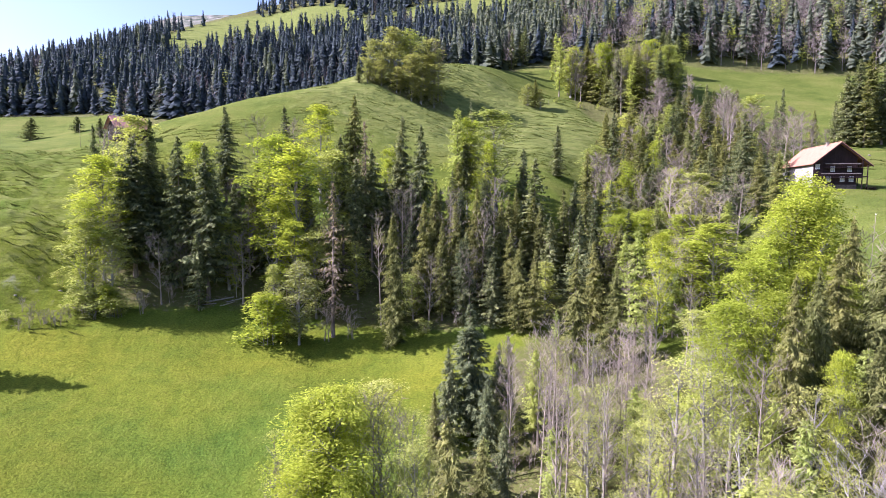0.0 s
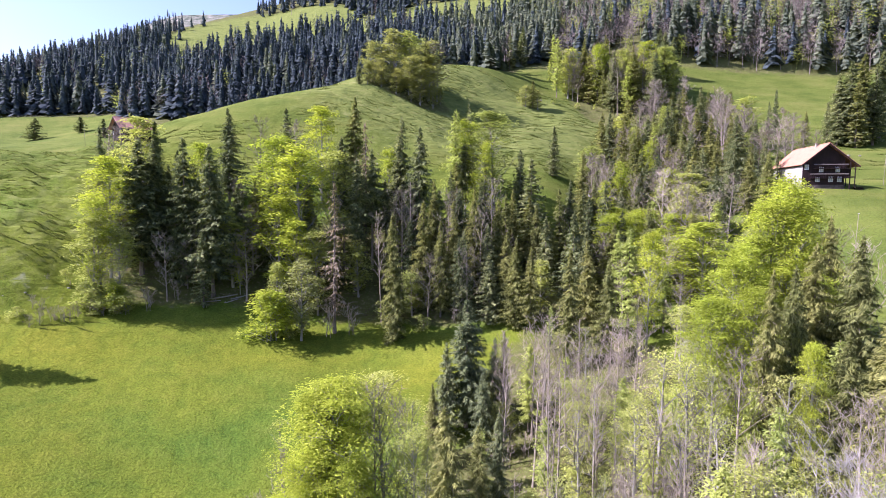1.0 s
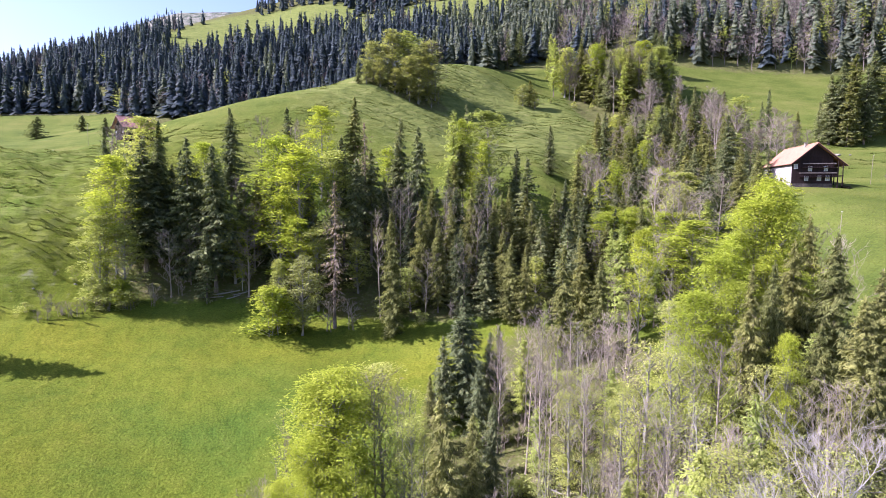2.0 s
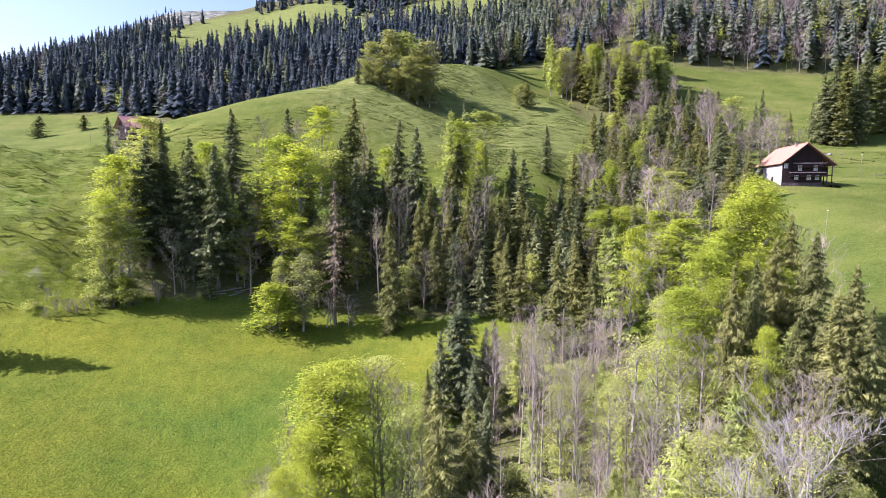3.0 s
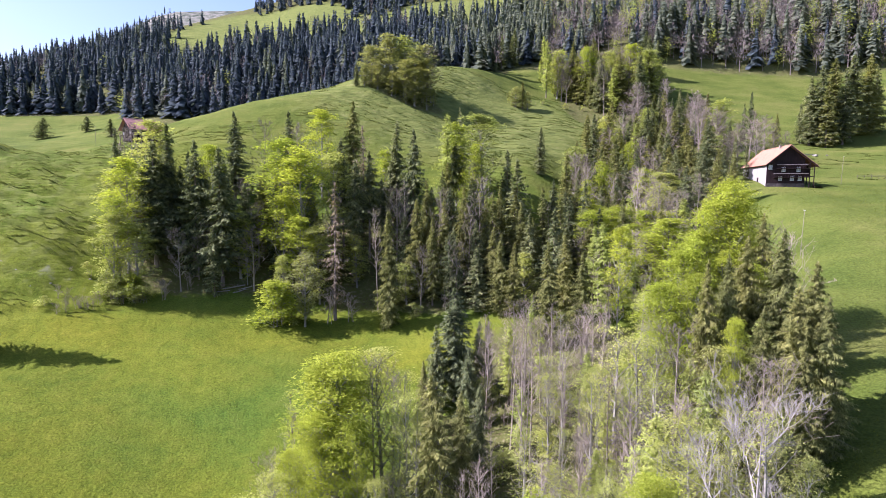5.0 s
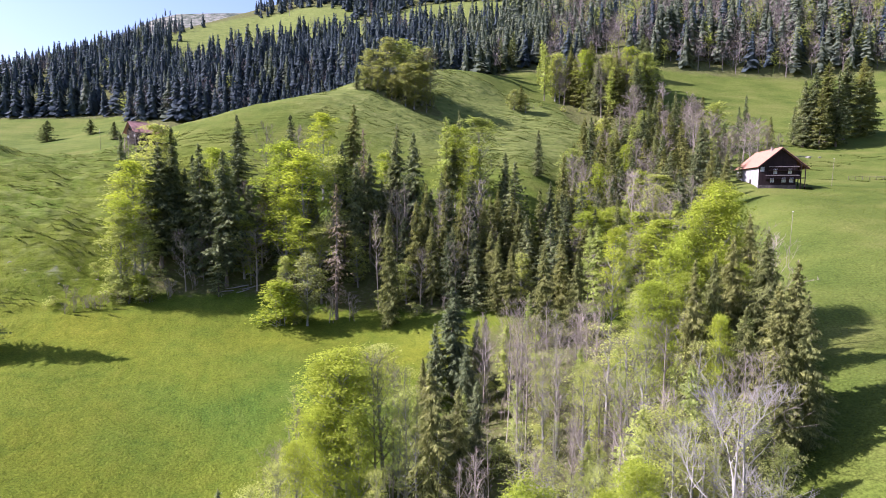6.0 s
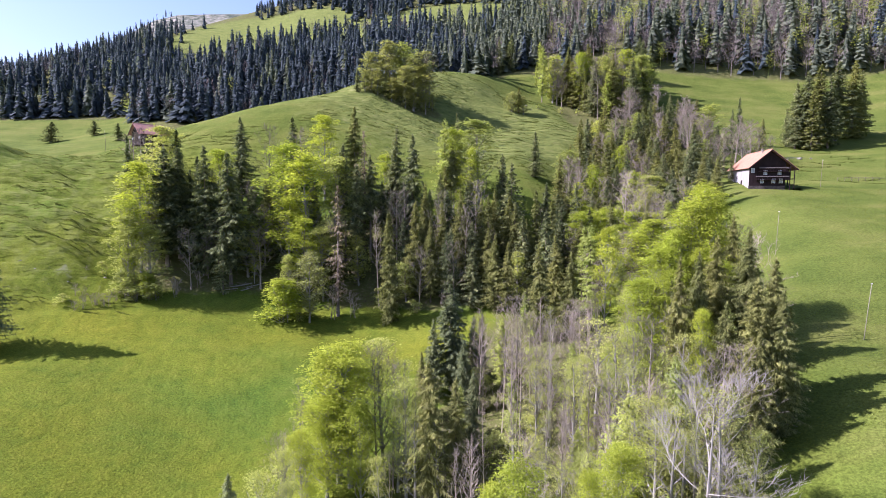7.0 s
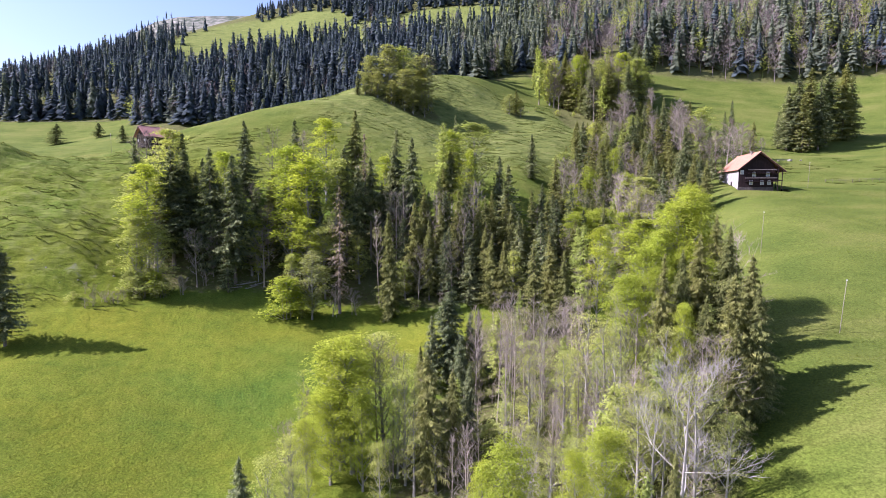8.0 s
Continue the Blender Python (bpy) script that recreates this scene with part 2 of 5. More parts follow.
def far_meadow(x, y):
    """Open pastures high on the mountain."""
    v = np.zeros(len(x))
    for cx, cy, a, b in ((-214, 626, 88, 92), (-112, 592, 28, 40), (-20, 602, 66, 54)):
        v = np.maximum(v, np.exp(-0.7 * (((x - cx) / a) ** 2 + ((y - cy) / b) ** 2) ** 1.5))
    return v


def build_ground():
    gx = spread(-185, 185, 1.7, -3200, 3200, 1.12)
    gy = spread(44, 392, 1.7, -2600, 3400, 1.09)
    gy = np.sort(np.concatenate([gy, [(a + b) / 2 for a, b in zip(gy, gy[1:]) if 148 < a < 236]]))
    X, Y = np.meshgrid(gx, gy)
    x, y = X.ravel(), Y.ravel()
    z = ground_heights(x, y)
    pasture = 1 / (1 + np.exp(np.clip((x + 92 + 0.12 * (y - 150)) / 7, -60, 60))) * (1 / (1 + np.exp(np.clip((148 - y) / 4, -60, 60)))) * (1 / (1 + np.exp(np.clip((y - 262) / 14, -60, 60))))
    # knoll cover: paler grass plus painted haze; beyond y 540 it only paints haze
    knoll = np.exp(-(((x + 5) / 90) ** 2 + ((y - 285) / 52) ** 2)) * 0.75 + 0.5 * (y > 540)
    steep = np.clip(np.maximum(pasture, knoll), 0, 1)
    rough_ = np.clip(np.maximum(pasture * 0.44, knoll * 1.2), 0, 1)
    wood = wooded(x, y) * (1 - np.clip(1.8 * far_meadow(x, y), 0, 1))
    rocks = np.clip((y - 1000) / 80, 0, 1) * (x < -330) * np.where(y > 1245, 0.3, 0.95)
    for cx, cy, ca, cb, k in ((-112, 160, 13, 3.0, 0.40), (-101, 160, 7, 4, 0.34), (131, 241, 14, 5, 0.45), (-120, 205, 5, 5, 0.3)):
        rocks = np.maximum(rocks, k * np.exp(-(((x - cx) / ca) ** 2 + ((y - cy) / cb) ** 2)))
    # east meadow grass; the uphill term also puts haze into the far pastures' green
    grazed_haze_cover = np.clip(1 / (1 + np.exp(-np.clip((x - 46) / 5, -60, 60))) + 1 / (1 + np.exp(-np.clip((y - 225) / 12, -60, 60))), 0, 1)
    near = (np.abs(x) < 260) & (y > 30) & (y < 420)
    for i in np.nonzero(near)[0]:
        px, py = x[i], y[i]
        swell = noise.noise(Vector((px * 0.05, py * 0.07, 3.1))) * 0.7
        step = noise.noise(Vector((px * 0.09, py * 0.42, 7.7))) + 0.5 * noise.noise(Vector((px * 0.24, py * 0.9, 1.3)))
        z[i] += swell + steep[i] * (2.2 if px < -88 else 1.7) * step + wood[i] * 0.5 * noise.noise(Vector((px * 0.35, py * 0.35, 0.2)))
    n, m = len(gx), len(gy)
    idx = np.arange(n * m).reshape(m, n)
    quads = np.stack([idx[:-1, :-1], idx[:-1, 1:], idx[1:, 1:], idx[1:, :-1]], -1).reshape(-1, 4)
    me = mesh_of("ground", np.stack([x, y, z], 1), quads.tolist(), M_GROUND, True)
    att = me.attributes.new("cover", "FLOAT_COLOR", "POINT")
    att.data.foreach_set("color", np.stack([rough_, wood, rocks, grazed_haze_cover], 1).ravel())
    surface = BVHTree.FromPolygons(np.stack([x, y, z], 1).tolist(), quads.tolist())
    tagged(new("ground", me), "green alpine meadow with rough pasture and brown forest floor", "ground", kind="structure")
    return surface


SURFACE = build_ground()

# ---- trees: generators ----


class Shape:
    """Collects corners and faces of one mesh."""

    def __init__(self):
        self.v, self.f = [], []

    def spray(self, base, way, side, length, width, sag=0.0):
        """One spray of leaves or needles, broad at its root and pointed."""
        n = len(self.v)
        w = side * (width * 0.5)
        self.v += [base + w, base - w, base + way * length - Vector((0, 0, sag))]
        self.f.append((n, n + 1, n + 2))

    def tube(self, points, radii, sides=5):
        n0 = len(self.v)
        for i, (p, r) in enumerate(zip(points, radii)):
            d = (points[min(i + 1, len(points) - 1)] - points[max(i - 1, 0)]).normalized()
            a = d.cross(Vector((0.31, 0.95, 0.05))).normalized()
            b = d.cross(a)
            for k in range(sides):
                w = 2 * math.pi * k / sides
                self.v.append(p + a * (math.cos(w) * r) + b * (math.sin(w) * r))
        for i in range(len(points) - 1):
            for k in range(sides):
                q = n0 + i * sides
                self.f.append((q + k, q + (k + 1) % sides, q + sides + (k + 1) % sides, q + sides + k))
        if sides > 3:
            self.f.append(tuple(n0 + (len(points) - 1) * sides + k for k in range(sides)))

    def mesh(self, name, material, smooth=False):
        return mesh_of(name, self.v, self.f, material, smooth)


def bent_trunk(rng, height, radius, lean=0.02, start=-0.6):
    pts, rad = [], []
    dx, dy = rng.uniform(-lean, lean), rng.uniform(-lean, lean)
    wob = rng.uniform(0, 6)
    for i in range(9):
        s = i / 8
        z = start + (height - start) * s
        pts.append(Vector((dx * z + 0.10 * math.sin(wob + s * 5) * s, dy * z + 0.10 * math.cos(wob + s * 4) * s, z)))
        rad.append(max(radius * (1 - s) ** 0.8 * (1.35 if i == 0 else 1), 0.025))
    return pts, rad


def along(points, z):
    for a, b in zip(points, points[1:]):
        if z <= b.z:
            return a.lerp(b, (z - a.z) / (b.z - a.z))
    return points[-1]


def conifer_shapes(seed, h=26.0, r=3.9, bare=0.10, whorl=0.72, arms=8, sprays=1.0, droop=0.30, ragged=0.22, width=0.72, lift=0.0, shape=0.92, wither=0.0):
    """Trunk and crown of a spruce or larch: whorls of drooping arms with hanging sprays."""
    rng = random.Random(seed)
    trunk, crown = Shape(), Shape()
    pts, rad = bent_trunk(rng, h, h * 0.0115)
    trunk.tube(pts, rad, 6)
    lop = rng.uniform(0, 6.28)
    z = bare * h
    while z < h * 0.985:
        s = (z / h - bare) / (1 - bare)
        full = r * ((1 - s) ** shape * 0.96 + 0.04) * (0.55 + 0.45 * min(1, s / 0.16))
        for k in range(arms):
            a = rng.uniform(0, 6.283)
            ln = full * rng.uniform(1 - ragged * 1.5, 1 + ragged) * (1 + 0.12 * math.cos(a - lop))
            if rng.random() < 0.07 + wither:
                if ln > 1.0:
                    o = along(pts, z)
                    e = Vector((math.cos(a) * ln * 0.8, math.sin(a) * ln * 0.8, -0.2 * ln))
                    trunk.tube([o, o + e * 0.5, o + e + Vector((0, 0, 0.1))], [0.05, 0.03, 0.012], 3)
                continue
            o = along(pts, z + rng.uniform(-0.3, 0.3))
            out = Vector((math.cos(a), math.sin(a), 0))
            sd = Vector((-math.sin(a), math.cos(a), 0))
            n = max(2, int(ln / 0.45 * sprays))
            for i in range(n):
                q = (i + rng.uniform(0.3, 1.0)) / n
                dz = -droop * ln * q * (1.15 - 0.5 * q) + lift * ln * q
                b = o + out * (ln * q) + Vector((0, 0, dz))
                for sgn in (-1, 1):
                    w = (out * rng.uniform(0.25, 0.9) + sd * sgn * rng.uniform(0.5, 1.0) + Vector((0, 0, rng.uniform(-0.75, 0.0) + lift))).normalized()
                    up = w.cross(Vector((rng.uniform(-0.5, 0.5), rng.uniform(-0.5, 0.5), 1))).normalized()
                    size = (0.45 + 0.55 * (1 - q)) * min(1.0, 0.35 + ln / 3.2) * rng.uniform(0.75, 1.25)
                    crown.spray(b - w * 0.15, w, up, 1.45 * size, width * rng.uniform(0.6, 1.2) * (0.4 + size * 0.6), 0.34 * size)
            tip = o + out * (ln * 0.82) + Vector((0, 0, -droop * ln * 0.6 + lift * ln * 0.8))
            crown.spray(tip, (out + Vector((0, 0, 0.15 + lift))).normalized(), sd, 0.35 * ln if ln < 1.6 else 0.75, width * 0.9)
        z += whorl * (1.15 - 0.55 * s) * rng.uniform(0.8, 1.2)
    top = pts[-1]
    for k in range(4):
        a = k * 1.6
        crown.spray(top - Vector((0, 0, 0.9)), Vector((math.cos(a) * 0.25, math.sin(a) * 0.25, 1)).normalized(), Vector((-math.sin(a), math.cos(a), 0)), 1.1, 0.3)
    return trunk, crown


def grow(rng, shape, tips, start, way, length, radius, depth, spread_, rise, kids, fine=0.011):
    """Recursive boughs; the ends are collected."""
    pts, rad, p, d = [start], [radius], start.copy(), way.copy()
    steps = 1 if depth == 0 and radius < 0.034 else (2 if depth == 1 else 3)
    for i in range(steps):
        d = (d + Vector((rng.uniform(-0.16, 0.16), rng.uniform(-0.16, 0.16), rng.uniform(-0.05, 0.12) + rise * 0.12))).normalized()
        p = p + d * (length / steps)
        pts.append(p.copy())
        rad.append(max(radius * (1 - 0.62 * (i + 1) / steps), fine))
    if steps == 1:
        for turn_ in (0.0, 1.57):
            side = d.cross(Vector((math.cos(turn_), math.sin(turn_), 0.3))).normalized()
            shape.spray(start, d, side, length, radius * 2.4)
    else:
        shape.tube(pts, rad, 5 if radius > 0.09 else 3)
    if depth == 0:
        tips.append((pts[-1], d))
        if radius > 0.03:
            tips.append((pts[-2], d))
        return
    for k in range(kids):
        q = rng.uniform(0.35, 1.0) if k else 1.0
        i = min(int(q * steps), steps - 1)
        b = pts[i].lerp(pts[i + 1], q * steps - i) if q < 1 else pts[-1]
        t = Vector((rng.uniform(-1, 1), rng.uniform(-1, 1), rng.uniform(-0.5, 0.8))).normalized()
        w = (d * (1 - spread_) + t * spread_ + Vector((0, 0, rise * 0.25))).normalized()
        grow(rng, shape, tips, b, w, length * rng.uniform(0.55, 0.78), max(radius * rng.uniform(0.36, 0.5), fine), depth - 1, spread_, rise, kids, fine)


def broadleaf_shapes(seed, h=18.0, r=5.0, clear=0.10, limbs=15, depth=2, kids=3, leaves=9, size=0.62, scatter=0.95, rise=0.35, stems=1, stout=1.0, flat=0.4, fine=0.011, open_=0.55):
    """Trunk with limbs, and a crown of many small leaf sprays on the limb ends (leaves=0: a bare tree)."""
    rng = random.Random(seed)
    bole, wood, crown, tips = Shape(), Shape(), Shape(), []
    for st in range(stems):
        off = Vector((rng.uniform(-0.5, 0.5), rng.uniform(-0.5, 0.5), 0)) * (st > 0)
        hh = h * (0.86 if leaves else 0.94) * (1 if st == 0 else rng.uniform(0.7, 0.95))
        pts, rad = bent_trunk(rng, hh, h * stout * (0.014 if stems == 1 else 0.009), 0.04 if stems == 1 else 0.16)
        pts = [p + off for p in pts]
        bole.tube(pts, rad, 6)
        for k in range(limbs):
            s = clear + (0.97 - clear) * (k + rng.random()) / limbs
            o = along(pts, s * hh)
            a = k * 2.4 + rng.uniform(-0.6, 0.6)
            u = (s - clear) / (1 - clear)
            reach = r * math.sin(math.pi * (0.16 + 0.74 * u) ** 0.85) * rng.uniform(0.75, 1.1) * (1 if stems == 1 else 0.75)
            w = Vector((math.cos(a), math.sin(a), 0.25 + rise + 0.8 * u)).normalized()
            grow(rng, wood, tips, o, w, max(reach * 0.62, 0.6), max(h * 0.0058 * stout * (1.1 - 0.6 * u), 0.02), depth, open_, rise, kids, fine)
        tips.append((pts[-1], Vector((0, 0, 1))))
    for p, d in tips:
        if leaves and rng.random() < 0.93:
            reach = scatter * rng.uniform(0.45, 0.75)
            for k in range(int(leaves * rng.uniform(0.4, 1.35))):
                q, u, e = math.sqrt(rng.random()) * 1.5, rng.uniform(0, 6.283), rng.gauss(0, 0.35)
                b = p + Vector((math.cos(u) * q, math.sin(u) * q, (e + 0.5 - 0.5 * q * q) * flat)) * reach
                a = math.atan2(d.y, d.x) + rng.gauss(0, 0.9)
                w = Vector((math.cos(a), math.sin(a), rng.uniform(-0.35, 0.45))).normalized()
                up = w.cross(Vector((rng.uniform(-0.8, 0.8), rng.uniform(-0.8, 0.8), 1))).normalized()
                crown.spray(b, w, up, size * rng.uniform(0.8, 1.7), size * rng.uniform(0.4, 0.7), 0.05)
    return bole, wood, crown


PATTERNS = {}


def pattern(key, name, shapes, mats, label, height, radius, category="tree"):
    """One tree of a kind, as an Empty at its foot with its parts; copies are set out below."""
    top = new(name)
    top.empty_display_size = 0.5
    names = ("trunk", "crown") if len(shapes) == 2 else ("trunk", "branchwork", "crown")
    for nm, sh in zip(names, shapes):
        if sh.f:
            under(nm, sh.mesh(nm, mats[1] if nm == "crown" else mats[0]), top)
    tagged(top, label, category)
    tallest = max(v.z for sh in shapes for v in sh.v)
    PATTERNS.setdefault(key, []).append((top, tallest, radius))
    return top


def recolour(key, source, name, mats, label, category="tree"):
    """The same shapes in another foliage."""
    for top, hh, rr in PATTERNS[source]:
        fresh = new(name)
        fresh.empty_display_size = 0.5
        for ch in top.children:
            me = ch.data.copy()
            me.materials.clear()
            me.materials.append(mats[1] if ch.name.startswith("crown") else mats[0])
            under(ch.name.split(".")[0], me, fresh)
        tagged(fresh, label, category)
        PATTERNS.setdefault(key, []).append((fresh, hh, rr))


def far_pattern(key, *rest):
    pattern(key + "_far", *rest)


for sd in range(3):
    far_pattern("spruce", "spruce_tree", conifer_shapes(14 + sd, 26, 5.8, bare=0.06, whorl=0.95, arms=7, sprays=0.55, width=1.15), (M_BARK, M_SPRUCE), "dark green spruce with drooping branches", 26, 5.2)
far_pattern("larch", "larch_tree", conifer_shapes(54, 24, 3.8, bare=0.12, whorl=0.9, arms=6, sprays=0.6, droop=0.12, ragged=0.45, width=0.9, lift=0.12, shape=0.55), (M_BARK, M_LARCH), "larch in fresh pale yellow-green needles", 24, 3.8)
for sd in range(2):
    far_pattern("beech", "beech_tree", broadleaf_shapes(76 + sd, 18, 5.0, clear=0.06, limbs=26, depth=1, kids=4, leaves=21, size=0.50, scatter=1.3, flat=0.9), (M_GREYBARK, M_BEECH), "beech in fresh bright yellow-green leaf", 18, 5.4)
    far_pattern("bare", "bare_tree", broadleaf_shapes(190 + sd, 18, 5.2, clear=0.14, limbs=18, depth=2, kids=5, leaves=0, rise=0.5, stout=0.7, fine=0.027), (M_TWIG, M_TWIG), "leafless grey-brown tree with fine twigs", 18, 4.2)
for sd in range(4):
    pattern("spruce", "spruce_tree", conifer_shapes(10 + sd, 26, 6.0, bare=(0.06, 0.16, 0.10, 0.04)[sd], whorl=0.68, sprays=1.15, width=0.55), (M_BARK, M_SPRUCE), "tall dark green spruce with drooping branches", 26, 5.4)
for sd in range(2):
    pattern("slim", "spruce_tree", conifer_shapes(30 + sd, 22, 3.3, bare=0.04, whorl=0.5, sprays=1.3, ragged=0.35, droop=0.4, shape=0.75, width=0.5), (M_BARK, M_SPRUCE), "slender dark spruce with ragged short branches", 22, 2.4)
for sd in range(3):
    pattern("spruce_near", "spruce_tree", conifer_shapes(130 + sd, 26, 6.0, bare=(0.10, 0.04, 0.16)[sd], whorl=0.58, arms=9, sprays=1.9, width=0.36, droop=0.42, ragged=0.3), (M_BARK, M_SPRUCE), "tall dark green spruce with drooping branches", 26, 5.4)
    pattern("slim_near", "spruce_tree", conifer_shapes(140 + sd, 22, 3.6, bare=0.10, whorl=0.5, sprays=1.9, ragged=0.45, droop=0.5, shape=0.7, width=0.34, wither=0.05), (M_BARK, M_SPRUCE), "slender dark spruce with ragged short branches", 22, 2.4)
for sd in range(2):
    pattern("highspruce", "spruce_tree", conifer_shapes(40 + sd, 28, 4.6, bare=0.42, whorl=0.62, ragged=0.4), (M_BARK, M_SPRUCE), "tall spruce with a bare lower trunk", 28, 3.6)
for sd in range(2):
    pattern("larch", "larch_tree", conifer_shapes(50 + sd, 24, 3.8, bare=0.15, whorl=0.62, arms=7, sprays=0.9, droop=0.12, ragged=0.45, width=0.5, lift=0.12, shape=0.55), (M_BARK, M_LARCH), "larch in fresh pale yellow-green needles", 24, 3.4)
pattern("rusty", "withered_spruce", conifer_shapes(60, 23, 2.9, bare=0.12, whorl=0.85, arms=4, sprays=0.8, droop=0.22, ragged=0.5, width=0.34, shape=0.6, wither=0.12), (M_BARK, M_RUST), "withered spruce with sparse pinkish brown needles", 23, 2.9)
recolour("olive_far", "spruce_far", "spruce_tree", (M_BARK, M_OLIVE), "olive-green spruce with sunlit hanging branches")
recolour("olive", "spruce", "spruce_tree", (M_BARK, M_OLIVE), "olive-green spruce with sunlit hanging branches")
recolour("olive_near", "spruce_near", "spruce_tree", (M_BARK, M_OLIVE), "olive-green spruce with sunlit hanging branches")
recolour("oliveslim_near", "slim_near", "spruce_tree", (M_BARK, M_OLIVE), "slender olive-green spruce with short branches")
recolour("oliveslim", "slim", "spruce_tree", (M_BARK, M_OLIVE), "slender olive-green spruce with short branches")
for sd in range(3):
    pattern("beech", "beech_tree", broadleaf_shapes(70 + sd, 18, 5.4, clear=0.06, limbs=24, leaves=30, size=0.38, scatter=1.5, rise=0.45, flat=0.45), (M_GREYBARK, M_BEECH), "beech in fresh bright yellow-green leaf", 18, 5.2)
for sd in range(2):
    pattern("beech_near", "beech_tree", broadleaf_shapes(170 + sd, 18, 5.4, clear=0.05, limbs=36, leaves=60, size=0.215, scatter=1.45, rise=0.5, flat=0.4), (M_GREYBARK, M_BEECH), "beech in fresh bright yellow-green leaf", 18, 5.4)
    pattern("budding_near", "budding_tree", broadleaf_shapes(174 + sd, 18, 5.0, limbs=20, leaves=30, size=0.20, scatter=1.4, rise=0.5, flat=0.45), (M_GREYBARK, M_BUDDING), "broadleaved tree in thin olive-brown young leaf", 18, 5.0)
recolour("budding_far", "beech_far", "budding_tree", (M_GREYBARK, M_BUDDING), "broadleaved tree in thin olive-brown young leaf")
recolour("bronze", "beech_far", "budding_tree", (M_GREYBARK, M_BRONZE), "broad round tree in bronze-olive unfolding leaf")
recolour("budding", "beech", "budding_tree", (M_GREYBARK, M_BUDDING), "broadleaved tree in thin olive-brown young leaf")
for sd in range(2):
    pattern("thin", "budding_tree", broadleaf_shapes(80 + sd, 17, 3.2, clear=0.15, limbs=16, leaves=18, size=0.15, scatter=1.3, rise=0.5), (M_GREYBARK, M_BUDDING), "slim tree with a thin veil of olive buds", 17, 3.2)
for sd in range(3):
    pattern("bare", "bare_tree", broadleaf_shapes(90 + sd, 18, 5.0, clear=0.20, limbs=15, depth=3, kids=3, leaves=0, rise=0.55, stout=0.6, fine=0.013), (M_TWIG, M_TWIG), "leafless grey tree with fine upright twigs", 18, 3.4)
for sd in range(3):
    pattern("whip", "bare_tree", broadleaf_shapes(200 + sd, 18, 2.6, clear=0.36, limbs=20, depth=2, kids=3, leaves=0, rise=0.6, stout=0.5, fine=0.014), (M_TWIG, M_TWIG), "tall slim leafless tree with a pale trunk", 18, 2.4)
pattern("pale", "bare_tree", broadleaf_shapes(97, 26, 10.0, clear=0.20, limbs=8, depth=4, kids=4, leaves=0, rise=0.25, stout=0.66, fine=0.010, open_=0.36), (M_PALE, M_PALE), "leafless pale grey ash with wide curving branches", 14, 6.0)
for sd in range(2):
    pattern("shrub", "shrub", broadleaf_shapes(110 + sd, 4.5, 2.6, clear=0.03, limbs=4, depth=2, kids=3, leaves=14, size=0.24, scatter=0.65, rise=0.1, stems=3, flat=0.8), (M_TWIG, M_BUDDING), "grey-brown hazel shrub in thin young leaf", 4.5, 2.6, "shrub")
pattern("brightshrub", "shrub", broadleaf_shapes(115, 6, 2.8, clear=0.03, limbs=7, depth=2, kids=3, leaves=18, size=0.30, scatter=0.75, rise=0.15, stems=3, flat=0.8), (M_GREYBARK, M_BEECH), "young beech shrub in bright yellow-green leaf", 6, 2.8, "shrub")
pattern("twigs", "shrub", broadleaf_shapes(118, 4, 2.4, clear=0.1, limbs=5, depth=2, kids=3, leaves=0, stems=3, fine=0.014), (M_TWIG, M_TWIG), "leafless grey twiggy bush", 4, 2.4, "shrub")

place_rng = random.Random(5)
USED = {}


def plant(kind, x, y, height, width=1.0, group="", sink=0.25):
    """Set out one tree of a kind with its foot on the ground."""
    kind = kind + "_far" if y > 204 and height < 28 and kind + "_far" in PATTERNS else kind
    kind = kind + "_near" if y < 125 and kind + "_near" in PATTERNS else kind
    choice = PATTERNS[kind]
    USED[kind] = USED.get(kind, 0) + 1
    top, hh, rr = choice[USED[kind] % len(choice)]
    k = height / hh
    sink = max(sink, 0.16 * height) if "shrub" in kind else sink
    stem = kind.split("_")[0]
    width *= 1.3 if stem == "bare" else 1.15 if stem in ("beech", "budding") else 1.0
    m = Matrix.Translation((x, y, ground(x, y) - sink)) @ Matrix.Rotation(place_rng.uniform(0, 6.283), 4, "Z") @ Matrix.Diagonal((k * width, k * width, k, 1))
    ob = copy_thing(top, m)
    if group:
        ob["group"] = group
    return ob


def grove(group, rows):
    for kind, x, y, height, width in rows:
        plant(kind, x, y, height, width, group)

# ---- far woods: past counting, one object a kind ----


